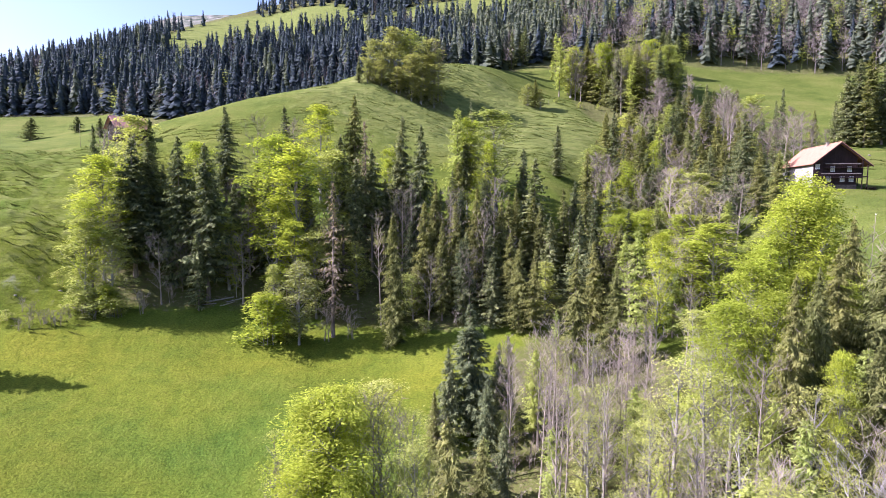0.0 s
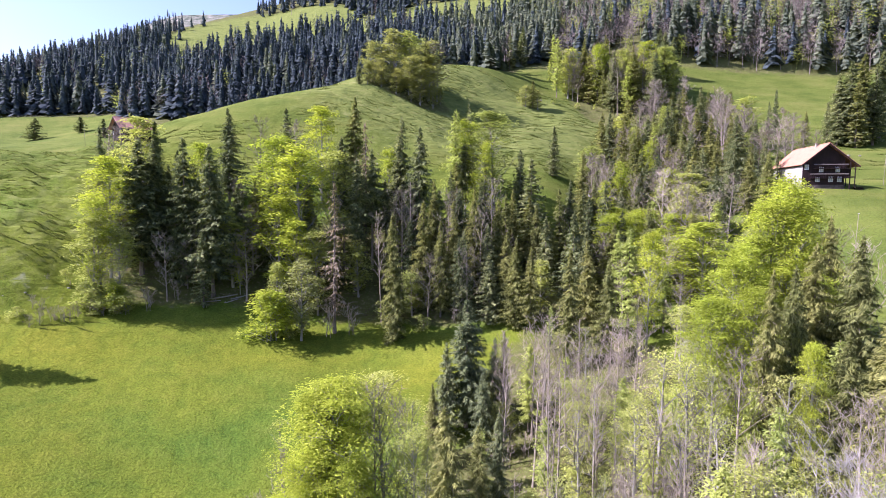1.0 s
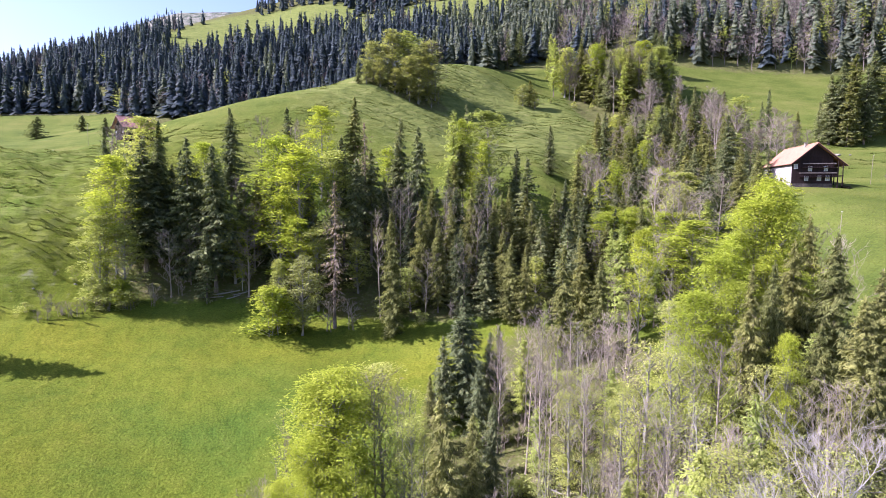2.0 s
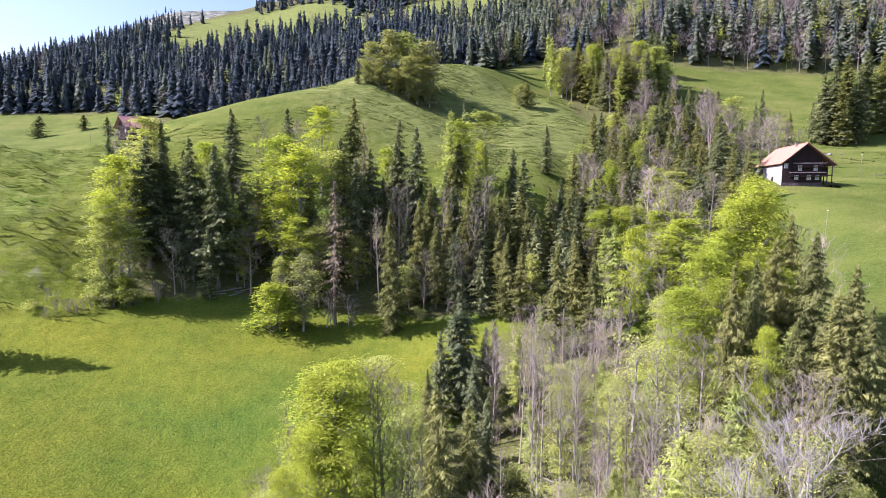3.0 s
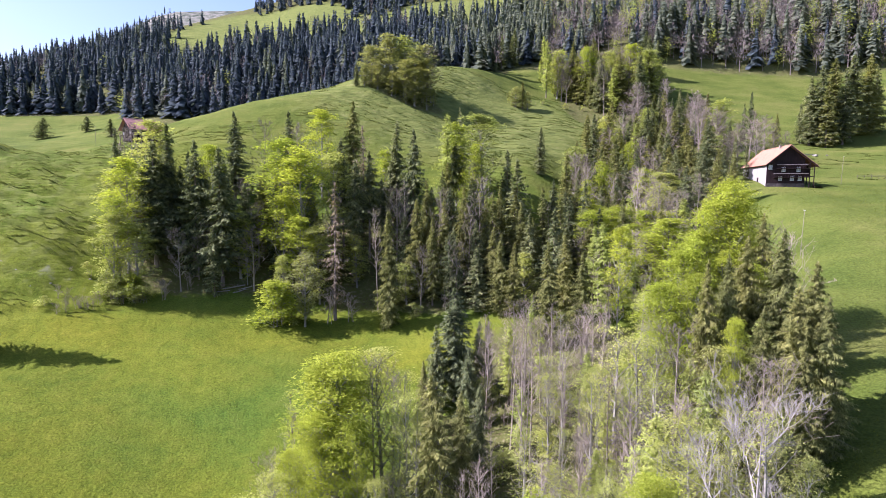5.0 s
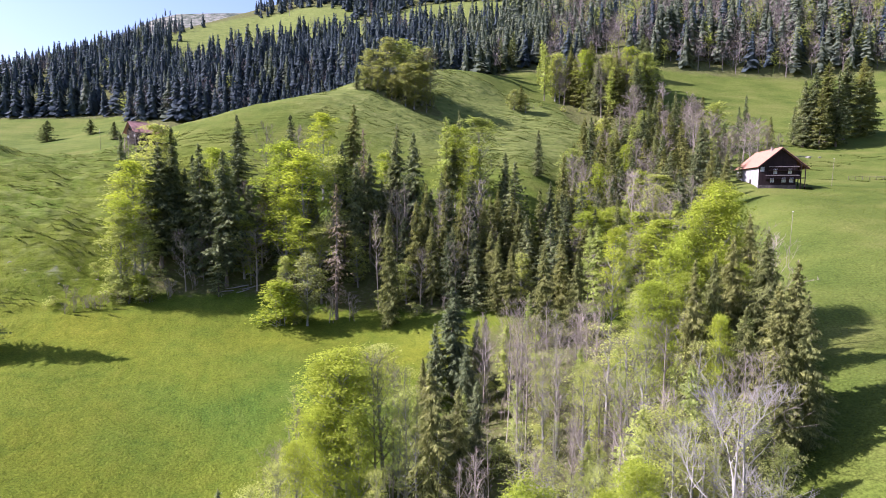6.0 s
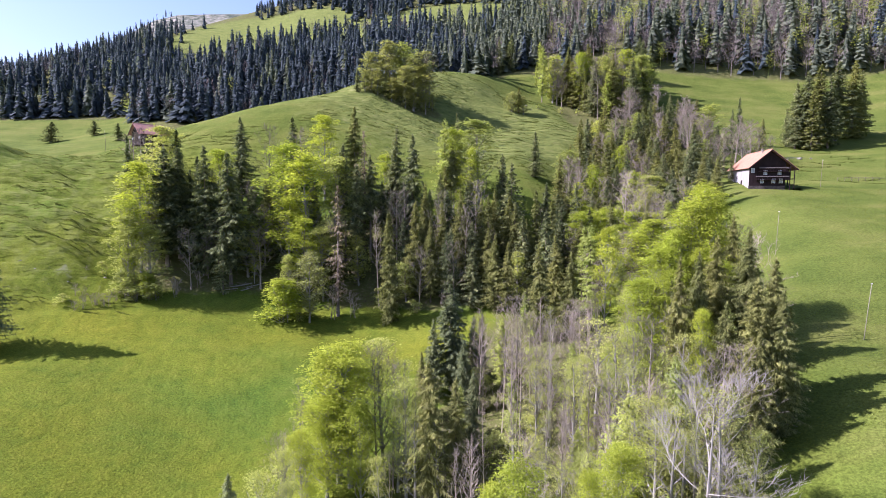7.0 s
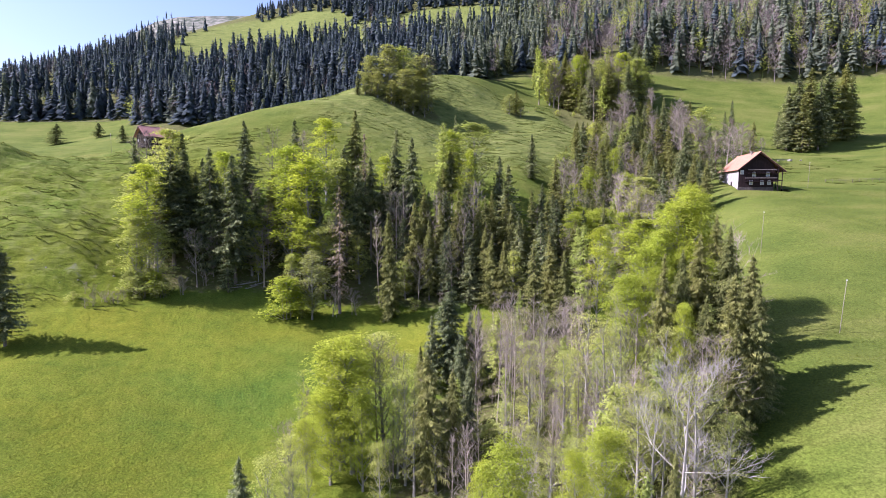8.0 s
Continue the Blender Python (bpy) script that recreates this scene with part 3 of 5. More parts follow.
def simple_conifer(rng, tiers=12, arms=7, hang=1.0):
    """Unit-height conifer of ragged hanging sprays, dense towards the trunk."""
    sh = Shape()
    lean = rng.uniform(0, 6.283)
    sh.v += [Vector((0.10 * math.cos(w), 0.10 * math.sin(w), 0.04)) for w in (0, 1.05, 2.09, 3.14, 4.19, 5.24)] + [Vector((0, 0, 0.97))]
    sh.f += [(k, (k + 1) % 6, 6) for k in range(6)]
    for i in range(tiers):
        for k in range(arms):
            s = (i + rng.random()) / tiers
            z = 0.06 + 0.90 * s
            a = rng.uniform(0, 6.283)
            r = (0.215 * (1 - s) ** 1.05 + 0.010) * (1 + 0.18 * math.cos(a - lean)) * rng.uniform(0.55, 1.25)
            o = Vector((math.cos(a), math.sin(a), 0))
            sd = Vector((-o.y, o.x, 0))
            root = rng.uniform(0.0, 0.45) * r
            half = (0.020 + 0.16 * r) * (12 / tiers) ** 0.5
            drop = r * rng.uniform(0.30, 0.60) * hang
            n = len(sh.v)
            sh.v += [o * root + sd * half * 1.5 + Vector((0, 0, z)), o * root - sd * half * 1.5 + Vector((0, 0, z + 0.012)), o * r - sd * half * 0.5 + Vector((0, 0, z - drop)), o * r * 0.9 + sd * half + Vector((0, 0, z - drop - 0.015))]
            sh.f += [(n, n + 1, n + 2), (n, n + 2, n + 3)]
    n = len(sh.v)
    sh.v += [Vector((0.008, 0, 0.9)), Vector((-0.004, 0.007, 0.9)), Vector((-0.004, -0.007, 0.9)), Vector((0, 0, 1.0))]
    sh.f += [(n, n + 1, n + 3), (n + 1, n + 2, n + 3), (n + 2, n, n + 3)]
    q = len(sh.v)
    for zz, rr in ((-0.03, 0.013), (0.5, 0.007)):
        sh.v += [Vector((rr * math.cos(w), rr * math.sin(w), zz)) for w in (0, 2.09, 4.19)]
    sh.f += [(q + k, q + (k + 1) % 3, q + 3 + (k + 1) % 3, q + 3 + k) for k in range(3)]
    return sh


def simple_broadleaf(rng, leaves=170, size=0.07, slim=0.5, rise=0.0):
    sh = Shape()
    sh.tube([Vector((0, 0, -0.03)), Vector((0.01, 0, 0.5))], [0.014, 0.006], 3)
    for k in range(leaves):
        u, a = rng.random() ** 0.6, rng.uniform(0, 6.283)
        z = rng.uniform(-1, 1)
        p = Vector((math.cos(a) * math.sqrt(1 - z * z) * 0.24 * u, math.sin(a) * math.sqrt(1 - z * z) * 0.24 * u, 0.6 + 0.38 * z * u))
        w = Vector((math.cos(a + 1), math.sin(a + 1), rng.uniform(-0.5, 0.4) + rise)).normalized()
        sh.spray(p, w, w.cross(Vector((rng.uniform(-0.6, 0.6), rng.uniform(-0.6, 0.6), 1))).normalized(), size, size * slim)
    return sh


def woods(name, label, shapes, material, spots):
    vs, fs, base = [], [], 0
    rng = np.random.default_rng(len(spots))
    packed = [(np.array([tuple(v) for v in s.v]), s.f) for s in shapes]
    for i, (x, y, z, h, w) in enumerate(spots):
        v, f = packed[i % len(packed)]
        a = rng.uniform(0, 6.283)
        c, s = math.cos(a), math.sin(a)
        p = np.empty_like(v)
        p[:, 0] = (v[:, 0] * c - v[:, 1] * s) * h * w + x
        p[:, 1] = (v[:, 0] * s + v[:, 1] * c) * h * w + y
        p[:, 2] = v[:, 2] * h + z
        vs.append(p)
        fs += [tuple(k + base for k in q) for q in f]
        base += len(v)
    me = mesh_of(name, np.concatenate(vs).tolist(), fs, material)
    return tagged(new(name, me), label, "forest", kind="stuff")


def scatter_woods():
    rng = random.Random(21)
    spruce, olive, pale_, bare_ = [], [], [], []
    tries = []
    y = 350.0
    while y < 1230:
        gap = 6.3 + (y - 350) * 0.009
        half = 0.78 * y + 20
        x = -half
        while x < half:
            tries.append((x + rng.uniform(-0.45, 0.45) * gap, y + rng.uniform(-0.45, 0.45) * gap))
            x += gap * 1.15
        y += gap
    tx, ty = np.array(tries).T
    tz = ground_heights(tx, ty)
    wood = wooded(tx, ty)
    mead = far_meadow(tx, ty)
    for x, y, z, w, m in zip(tx, ty, tz, wood, mead):
        if w < 0.6 or (m > 0.45 and rng.random() > 0.012) or (m > 0.3 and rng.random() < 0.5):
            continue
        if z - 36 > 0.385 * (y + 2):
            continue
        if y > 680 and x < -0.355 * y and rng.random() > (0.0 if not 1040 < y < 1235 else 0.6 if x < -0.49 * y else 0.0):
            continue
        if y < 395 and 20 < x < 115 or (x + 390) * 0.91 - (y - 556) * 0.416 < -60 and y < 1000:
            continue
        h = rng.uniform(16, 29) * (0.8 if y > 700 else 1.0) * (1.18 if x > 100 and y < 430 else 1.0) * (0.72 if (x + 390) * 0.91 - (y - 556) * 0.416 < 55 else 1.0)
        k = noise.noise(Vector((x * 0.012, y * 0.012, 4.0)))
        clearing = x < -225 - 0.2 * (y - 400) and 398 < y < 452
        if clearing and rng.random() < 0.8:
            (pale_ if rng.random() < 0.3 else olive).append((x, y, z, rng.uniform(5, 9), 1.3))
            continue
        leafy = 0.05 + (0.52 if x > 60 and y < 560 else 0) + (0.2 if k > 0.25 else 0) + 0
        if rng.random() < leafy:
            (pale_ if rng.random() < (0.22 if x > 40 else 0.04) else bare_).append((x, y, z, h * 0.8, 1.0))
        else:
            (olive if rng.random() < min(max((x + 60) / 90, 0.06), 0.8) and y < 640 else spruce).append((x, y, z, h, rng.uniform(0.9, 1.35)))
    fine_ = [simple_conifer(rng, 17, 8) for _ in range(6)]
    woods("spruce_forest", "dense dark spruce forest along the foot of the mountain", fine_, M_FAR_HAZED, [q for q in spruce if q[1] < 440])
    woods("spruce_forest", "dense dark spruce forest covering the mountainside", [simple_conifer(rng, 9, 4) for _ in range(6)], M_FAR_HAZED, [q for q in spruce if q[1] >= 440])
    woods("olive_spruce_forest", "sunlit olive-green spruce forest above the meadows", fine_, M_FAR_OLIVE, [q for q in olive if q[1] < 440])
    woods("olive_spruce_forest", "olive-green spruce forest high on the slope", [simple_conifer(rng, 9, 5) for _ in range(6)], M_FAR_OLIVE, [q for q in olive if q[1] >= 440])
    woods("budding_forest", "pale olive broadleaved trees among the spruce forest", [simple_broadleaf(rng) for _ in range(4)], M_BUDDING, pale_)
    woods("bare_forest", "leafless grey-brown trees among the spruce forest", [simple_broadleaf(rng, 150, 0.075, 0.22, 1.4) for _ in range(4)], M_FARTWIG, bare_)


scatter_woods()

# ---- trees, place by place ----


def fill(group, seed, count, kinds, lo, hi, gap=4.0, where=None):
    """Undergrowth and younger trees between the large ones of a wood."""
    rng, spots = random.Random(seed), []
    areas = where or GROVES[group]
    for _ in range(count * 8):
        if len(spots) >= count:
            break
        cx, cy, a, b = rng.choice(areas)
        ang, q = rng.uniform(0, 6.283), math.sqrt(rng.random()) * 1.02
        x, y = cx + a * q * math.cos(ang), cy + b * q * math.sin(ang)
        if all((x - u) ** 2 + (y - v) ** 2 > gap * gap for u, v in spots):
            spots.append((x, y))
            plant(rng.choice(kinds), x, y, rng.uniform(lo, hi), rng.uniform(0.9, 1.3), "undergrowth of the " + group + " wood")


grove("west grove", [
    ("spruce", -87.9, 172, 36.2, 1.35), ("spruce", -86, 176, 34.3, 1.35), ("spruce", -83.1, 178, 27.1, 1),
    ("spruce", -75.9, 172, 39.1, 1), ("spruce", -67.9, 170, 39.5, 1.1), ("spruce", -77.2, 204, 29.8, 1.1),
    ("budding", -94.4, 186, 33.8, 0.7), ("slim", -92.4, 188, 31.7, 0.9), ("highspruce", -77.5, 182, 25.7, 1),
    ("highspruce", -69.6, 178, 26.1, 1), ("beech", -93.7, 168, 33.3, 0.75), ("budding", -92, 158, 23.3, 0.8),
    ("beech", -91.3, 160, 27.3, 0.6), ("slim", -108.4, 188, 26.6, 0.8), ("budding", -86.6, 160, 20.5, 1.0),
    ("bare", -77.5, 165, 18.4, 1), ("bare", -70.2, 170, 18.7, 1), ("highspruce", -64.2, 178, 25.3, 1),
    ("beech", -61.5, 172, 17.3, 0.4),
])
grove("west grove", [
    ("beech", -75.5, 182, 32.9, 0.6), ("spruce", -95, 178, 20.7, 1.1), ("bare", -67.4, 205, 28.7, 1),
    ("bare", -55.1, 205, 28.2, 1), ("shrub", -92.7, 157, 6.7, 1.3), ("shrub", -89.4, 157, 7.6, 1.3),
    ("brightshrub", -86.1, 158, 8.9, 1), ("twigs", -80.5, 161, 6, 1.4), ("twigs", -76, 166, 5.6, 1.3),
    ("twigs", -101.1, 149, 3.8, 1.6), ("twigs", -99.4, 150, 4, 1.5),
    ("twigs", -97.6, 151, 4.5, 1.5), ("twigs", -95.6, 151.5, 4.4, 1.5), ("shrub", -105.9, 151, 3.5, 1.3),
    ("twigs", -93.8, 154, 4.3, 1.4), ("twigs", -106.1, 162, 2.6, 1.2), ("shrub", -102.2, 164, 4.1, 1.2),
])
grove("middle grove", [
    ("beech", -54.6, 180, 39.8, 0.75), ("beech", -46.6, 177, 39.7, 0.8), ("budding", -39.4, 180, 36.7, 0.7),
    ("spruce", -61.8, 214, 25.8, 1.1), ("beech", -48.6, 208, 31.5, 0.7), ("olive", -38.1, 210, 33.8, 0.9),
    ("rusty", -31.2, 190, 38.4, 1.1), ("highspruce", -36.2, 184, 37.9, 1), ("highspruce", -28.7, 186, 33.7, 1),
    ("spruce", -21.6, 196, 37.1, 1), ("spruce", -15.4, 188, 39, 0.9), ("rusty", -34.3, 163, 37.2, 1),
    ("beech", -26, 200, 25.9, 0.6), ("highspruce", -31.9, 178, 35.9, 1), ("highspruce", -56.4, 182, 27.2, 1),
    ("highspruce", -44.9, 180, 28.1, 1), ("bronze", -41.3, 158.5, 20.5, 0.95), ("beech", -51, 172, 29, 0.8), ("beech", -45, 170, 24, 0.75), ("budding", -40, 169, 23, 0.8), ("budding", -47.4, 160, 18.3, 0.5),
])
grove("middle grove", [
    ("oliveslim", -19, 160, 31.3, 0.9), ("oliveslim", -12.8, 172, 28.1, 1), ("whip", -23.2, 167, 29, 1.0),
    ("larch", -5.4, 202, 35.5, 0.8), ("spruce", -1.7, 218, 29.7, 0.7), ("budding", 6.6, 208, 32.5, 1),
    ("beech", -2.5, 206, 30.7, 0.6), ("beech", 3.5, 200, 27, 0.5), ("whip", -17, 180, 29, 1.0),
    ("olive", -10.9, 182, 27, 0.8), ("whip", -6.6, 176, 24, 1.0), ("brightshrub", -48.2, 157, 15.4, 1),
    ("shrub", -45.0, 159, 6.4, 1.2), ("twigs", -34.8, 161, 9.2, 1.4), ("twigs", -30.5, 162, 8.2, 1.4),
    ("olive", -19.5, 166, 13.5, 1.1), ("shrub", -22.5, 167, 7.0, 1.2),
])
grove("dark spruce wood", [
    ("spruce", 14.7, 206, 19.3, 0.9), ("slim", 29.4, 240, 18.4, 1.2), ("olive", -5.1, 172, 27.1, 0.9),
    ("olive", 0.3, 177, 26.9, 0.9), ("olive", 6.6, 178, 23.2, 0.9), ("olive", 10.9, 186, 21.3, 0.9),
    ("olive", 17, 182, 19.4, 1), ("olive", 20.4, 180, 16.2, 1), ("spruce", 27.6, 180, 15.3, 1.1),
    ("spruce", 3.5, 172, 20.1, 1.1), ("olive", -8.3, 168, 24.7, 0.8), ("slim", -2.8, 166, 22.5, 1),
    ("bare", 5, 186, 24.7, 0.8), ("bare", -7.1, 178, 28, 0.8), ("bare", 1.7, 174, 24.2, 0.8),
    ("bare", -19.2, 176, 30.5, 0.8), ("bare", -1.5, 165, 19.4, 1), ("olive", 8.5, 170, 19.1, 1.1),
    ("spruce", 31.4, 182, 14.4, 1.1), ("bare", -11.4, 165, 19.1, 1),
])
grove("ravine", [
    ("olive", 9.8, 160, 21.9, 1), ("olive", 13.3, 158, 19.9, 0.9), ("olive", 21.8, 186, 11.3, 1.1),
    ("spruce", -1.5, 127, 24.3, 1.35), ("spruce", -5, 125, 18, 1), ("spruce", 3.5, 126, 17.2, 0.9),
    ("olive", -7, 118, 14.9, 0.9), ("oliveslim", 5.3, 130, 16, 0.9), ("slim", 1.4, 118, 16.3, 1),
    ("olive", 19.6, 142, 24.8, 0.9), ("olive", 25, 152, 22.5, 1), ("slim", 40.3, 213, 19.6, 1.2),
    ("larch", 33.1, 148, 25.4, 1), ("beech", 35.7, 143, 25.1, 0.5), ("olive", 26.9, 140, 21.7, 0.8),
    ("bare", 12.2, 120, 23.3, 1),
])
grove("ravine", [
    ("bare", 10, 122, 20.9, 0.9), ("bare", 15.1, 118, 20.2, 0.9), ("bare", 18.6, 116, 18.9, 0.8),
    ("bare", 22, 110, 18.6, 0.8), ("bare", 5.7, 124, 18.2, 0.8), ("oliveslim", -4, 93, 24.8, 1.1),
    ("oliveslim", 0.1, 98, 19.2, 1), ("slim", 3.1, 105, 16.5, 0.9), ("thin", 23.7, 98, 24.3, 1.1),
    ("thin", 26.7, 96, 22.2, 1.2), ("bare", 30, 90, 24.5, 0.9), ("thin", 18.9, 92, 20.8, 1),
    ("thin", 25.9, 84, 20.8, 1.1), ("bare", 23.6, 88, 18.7, 0.8), ("bare", 17.6, 92, 15.4, 0.7),
])
grove("right bank", [
    ("beech", 45.8, 112, 33.3, 0.65), ("beech", 43.3, 111, 30.8, 0.75), ("beech", 47.8, 110, 28.3, 0.55),
    ("olive", 76.1, 178, 17.1, 0.9), ("olive", 74.3, 184, 18.8, 0.9), ("spruce", 72.4, 190, 21.4, 1),
    ("beech", 36.1, 106, 27.4, 0.75), ("beech", 40.6, 109, 27.8, 0.7), ("beech", 32, 104, 24.6, 0.8),
    ("beech", 43.8, 106, 23.2, 0.7), ("beech", 36.9, 102, 23.6, 0.7), ("beech", 45.7, 104, 20.6, 0.6),
    ("olive", 43.6, 100, 25.8, 0.95), ("olive", 47.4, 97, 25.6, 1), ("olive", 46.6, 88, 23.4, 1.1), ("olive", 48.6, 106, 26.0, 0.8),
])
grove("right bank", [
    ("olive", 39.2, 97, 26.0, 0.75), ("olive", 35.6, 95, 28.0, 0.7), ("olive", 42.5, 84, 23.2, 1.1),
    ("olive", 39, 86, 21.1, 1), ("olive", 44.9, 82, 21, 0.9), ("beech", 36.3, 87, 21.7, 0.35),
    ("bare", 50.2, 108, 23.9, 0.9), ("bare", 51, 103, 22.9, 0.9), ("bare", 34.3, 74, 17.6, 0.9),
    ("thin", 33.2, 86, 20.3, 1), ("pale", 28.0, 65, 25.5, 1.5), 
    # the budding tree at x 35.5 is added to cast shade on the meadow
    ("olive", 24.7, 58, 18.3, 0.5), ("olive", 35, 73, 17.5, 0.9), ("bare", 37.5, 78, 19, 1), ("budding", 35.5, 69, 12.5, 0.8), ("olive", 40.5, 79, 19, 0.9), ("thin", 27.1, 72, 18.2, 1), ("bare", 26.5, 80, 20, 0.9),
])
grove("foreground", [
    ("beech", -18.2, 99, 27.2, 1.05), ("budding", -12.6, 101, 26.4, 0.9), ("thin", -8.5, 98, 23.3, 1),
    ("thin", -28.1, 104, 18.1, 0.7), ("bare", -28.2, 95, 13.6, 0.9), ("bare", -13.6, 99, 26.4, 0.8), ("bare", -10.6, 98, 24.5, 0.7), ("beech", -22.6, 101, 23.5, 0.7), ("bare", -26.0, 99, 17.5, 0.8),
    ("beech", -21.6, 96, 18.7, 1), ("beech", -15.4, 94, 18.4, 0.7), ("budding", -9.6, 97, 17.1, 0.9),
    ("slim", -30.2, 77, 16.7, 1), ("budding", -27.6, 80, 15.5, 0.8), ("budding", -25.4, 84, 16.2, 0.75), ("budding", -23.2, 80, 13.5, 0.8), ("beech", -24.0, 90, 16.5, 0.7), ("bare", -26.8, 88, 16.5, 0.9), ("beech", -20.6, 100, 24.5, 0.75), ("budding", -8.0, 95, 21.5, 0.75), ("thin", -6.2, 92, 17.5, 1.0), ("budding", -11.5, 88, 12.5, 0.8),
    ("beech", 7.2, 61, 24.1, 0.65), ("beech", 20.3, 69, 17.6, 0.8), ("beech", 4.7, 62, 21.5, 0.4),
    ("beech", 15.9, 66, 17.3, 0.5), ("bare", 0.4, 84, 15, 0.6), ("bare", 3, 88, 14.5, 0.6),
    ("bare", -10.1, 90, 12.1, 0.5), ("thin", 13.9, 88, 16.1, 0.7), ("spruce", -111.0, 132.9, 29.2, 1.15),
])
grove("gully wood", [
    ("bare", 50.5, 182, 29.1, 1.4), ("bare", 50.1, 165, 26.3, 1.3), ("beech", 60.1, 228, 22.7, 0.6),
    ("beech", 58.1, 200, 22.2, 0.6), ("olive", 52.1, 262, 18.8, 1), ("olive", 58.3, 268, 18.6, 1),
    ("bare", 59.4, 255, 18.7, 1.2), ("olive", 63.1, 250, 19.6, 0.9), ("larch", 67.7, 245, 19.3, 1),
    ("olive", 74.9, 250, 17.1, 0.9), ("olive", 77.8, 240, 17.9, 0.9), ("spruce", 66.2, 196, 23.6, 1.1),
    ("spruce", 78.4, 202, 23.9, 1.2),
])
grove("gully wood", [
    ("olive", 77.3, 212, 18.2, 1), ("olive", 70.2, 222, 21, 1), ("spruce", 63.8, 180, 22.2, 1.1),
    ("spruce", 80.8, 195, 14, 0.9), ("bare", 53.7, 172, 25.4, 1.2), ("bare", 54.9, 160, 22.7, 1.1),
    ("bare", 62.9, 170, 22, 1.1), ("beech", 40.7, 205, 20.2, 0.6), ("beech", 48.1, 212, 23.5, 0.7),
    ("olive", 42.2, 165, 26.5, 0.8), ("bare", 41.8, 150, 21, 1), ("olive", 48.9, 155, 23.4, 0.7),
    ("bare", 48.5, 200, 23.5, 1),
])
grove("trees behind the farmhouse", [
    ("spruce", 123.2, 268, 20.9, 0.7), ("spruce", 117.3, 262, 16.6, 0.7), ("bare", 105.9, 232, 19.6, 1.4),
    ("bare", 98.7, 225, 16.3, 1.3), ("bare", 113.3, 236, 16.8, 1.3), ("bare", 105.9, 226, 17.2, 1.3),
    ("bare", 92.8, 218, 15.1, 1.3), ("bare", 114.4, 232, 14.1, 1.2), ("spruce", 91.8, 212, 13.9, 0.9),
    ("olive", 119.7, 240, 15.8, 0.9), ("spruce", 99.6, 235, 14.8, 0.9), ("olive", 92.4, 222, 13.5, 0.8),
    ("spruce", 92.5, 205, 11.6, 0.8), ("olive", 94.2, 265, 11.5, 0.8),
])
grove("trees behind the farmhouse", [
    ("spruce", 93.7, 275, 10.8, 0.9), ("bare", 97.6, 268, 15, 1), ("bare", 99.8, 260, 14.5, 1),
    ("bare", 118.4, 230, 11.8, 1), ("bare", 100.2, 245, 14.8, 1.1), ("spruce", 152.1, 268, 34.4, 1.2),
    ("spruce", 149.3, 270, 29.1, 1.1), ("olive", 162.7, 276, 36.3, 1.3), ("spruce", 172.7, 280, 37, 1.3),
    ("olive", 183.1, 285, 36.5, 1.2), ("spruce", 162.2, 268, 31.8, 1.1), ("spruce", 146.4, 272, 17.2, 0.8),
    ("olive", 152.8, 264, 27.4, 1.1), ("spruce", 189.8, 290, 30.5, 1.1),
])
grove("knoll", [
    ("bronze", -34.9, 286, 23.6, 1.5), ("bronze", -43.2, 282, 17.5, 1.5), ("budding", -27.3, 288, 25.2, 1.2),
    ("bronze", -19.3, 282, 20.3, 1.4), ("bronze", -21.6, 286, 24.1, 1.5), ("bronze", -39.7, 277, 12.7, 1.4),
    ("bronze", -28.1, 279, 17.6, 1.4), ("bare", -17.8, 288, 25.4, 1.5), ("slim", -49.3, 276, 11.7, 1),
    ("bronze", -33.1, 276, 11.5, 1.4), ("bronze", -45.7, 277, 10.3, 1.3), ("bronze", -23, 277, 15.3, 1.3),
    ("thin", -15.9, 284, 20.3, 1.2), ("bronze", 25.3, 305.4, 11, 1.5), ("olive", 28.9, 306.4, 13.5, 1.3),
    ("bronze", 31.2, 305.4, 9.5, 1.3), ("thin", 35.9, 312, 2.3, 1), ("spruce", -235, 327, 12.6, 2.7),
    ("spruce", -211.1, 330, 9.0, 2.8), ("spruce", -179, 300, 9.4, 2.2), ("bare", -126.3, 228, 13.7, 1.5),
    ("twigs", -129.4, 228, 12.1, 1.6), ("twigs", -123, 227, 12.2, 1.6),
])
grove("knoll wood", [
    ("larch", 48.4, 378, 23.6, 0.9), ("larch", 44.7, 366, 13.4, 1), ("spruce", 58.2, 362, 9.7, 1),
    ("olive", 53.2, 350, 7.4, 0.9), ("beech", 71.8, 372, 20, 0.7), ("olive", 64.7, 350, 17.6, 1),
    ("bare", 59.1, 368, 12.4, 1.2), ("beech", 98.1, 372, 19.1, 0.6), ("beech", 81.6, 352, 19, 0.7),
    ("beech", 58.6, 366, 21.7, 0.5), ("bare", 83.1, 375, 13.6, 1.2), ("bare", 92.6, 370, 13.4, 1.2),
    ("olive", 68.7, 335, 8.9, 1),
])
grove("knoll wood", [
    ("spruce", 78.8, 330, 6.8, 0.9), ("olive", 86.2, 335, 8.2, 0.9), ("spruce", 95, 345, 13.9, 1.1),
    ("spruce", 106.4, 365, 28.6, 1.2), ("olive", 100.7, 355, 19.5, 1.1), ("spruce", 106.5, 352, 20.3, 1.1),
    ("olive", 83.1, 315, 2.9, 0.7), ("olive", 70.5, 320, 5.2, 0.8), ("spruce", 60.7, 325, 3.4, 0.7),
    ("bare", 98.7, 340, 8.8, 1), ("spruce", 22.8, 385, 23, 1), ("spruce", 30.6, 392, 25.1, 1.1),
    ("olive", 15.5, 385, 17.7, 0.8),
])

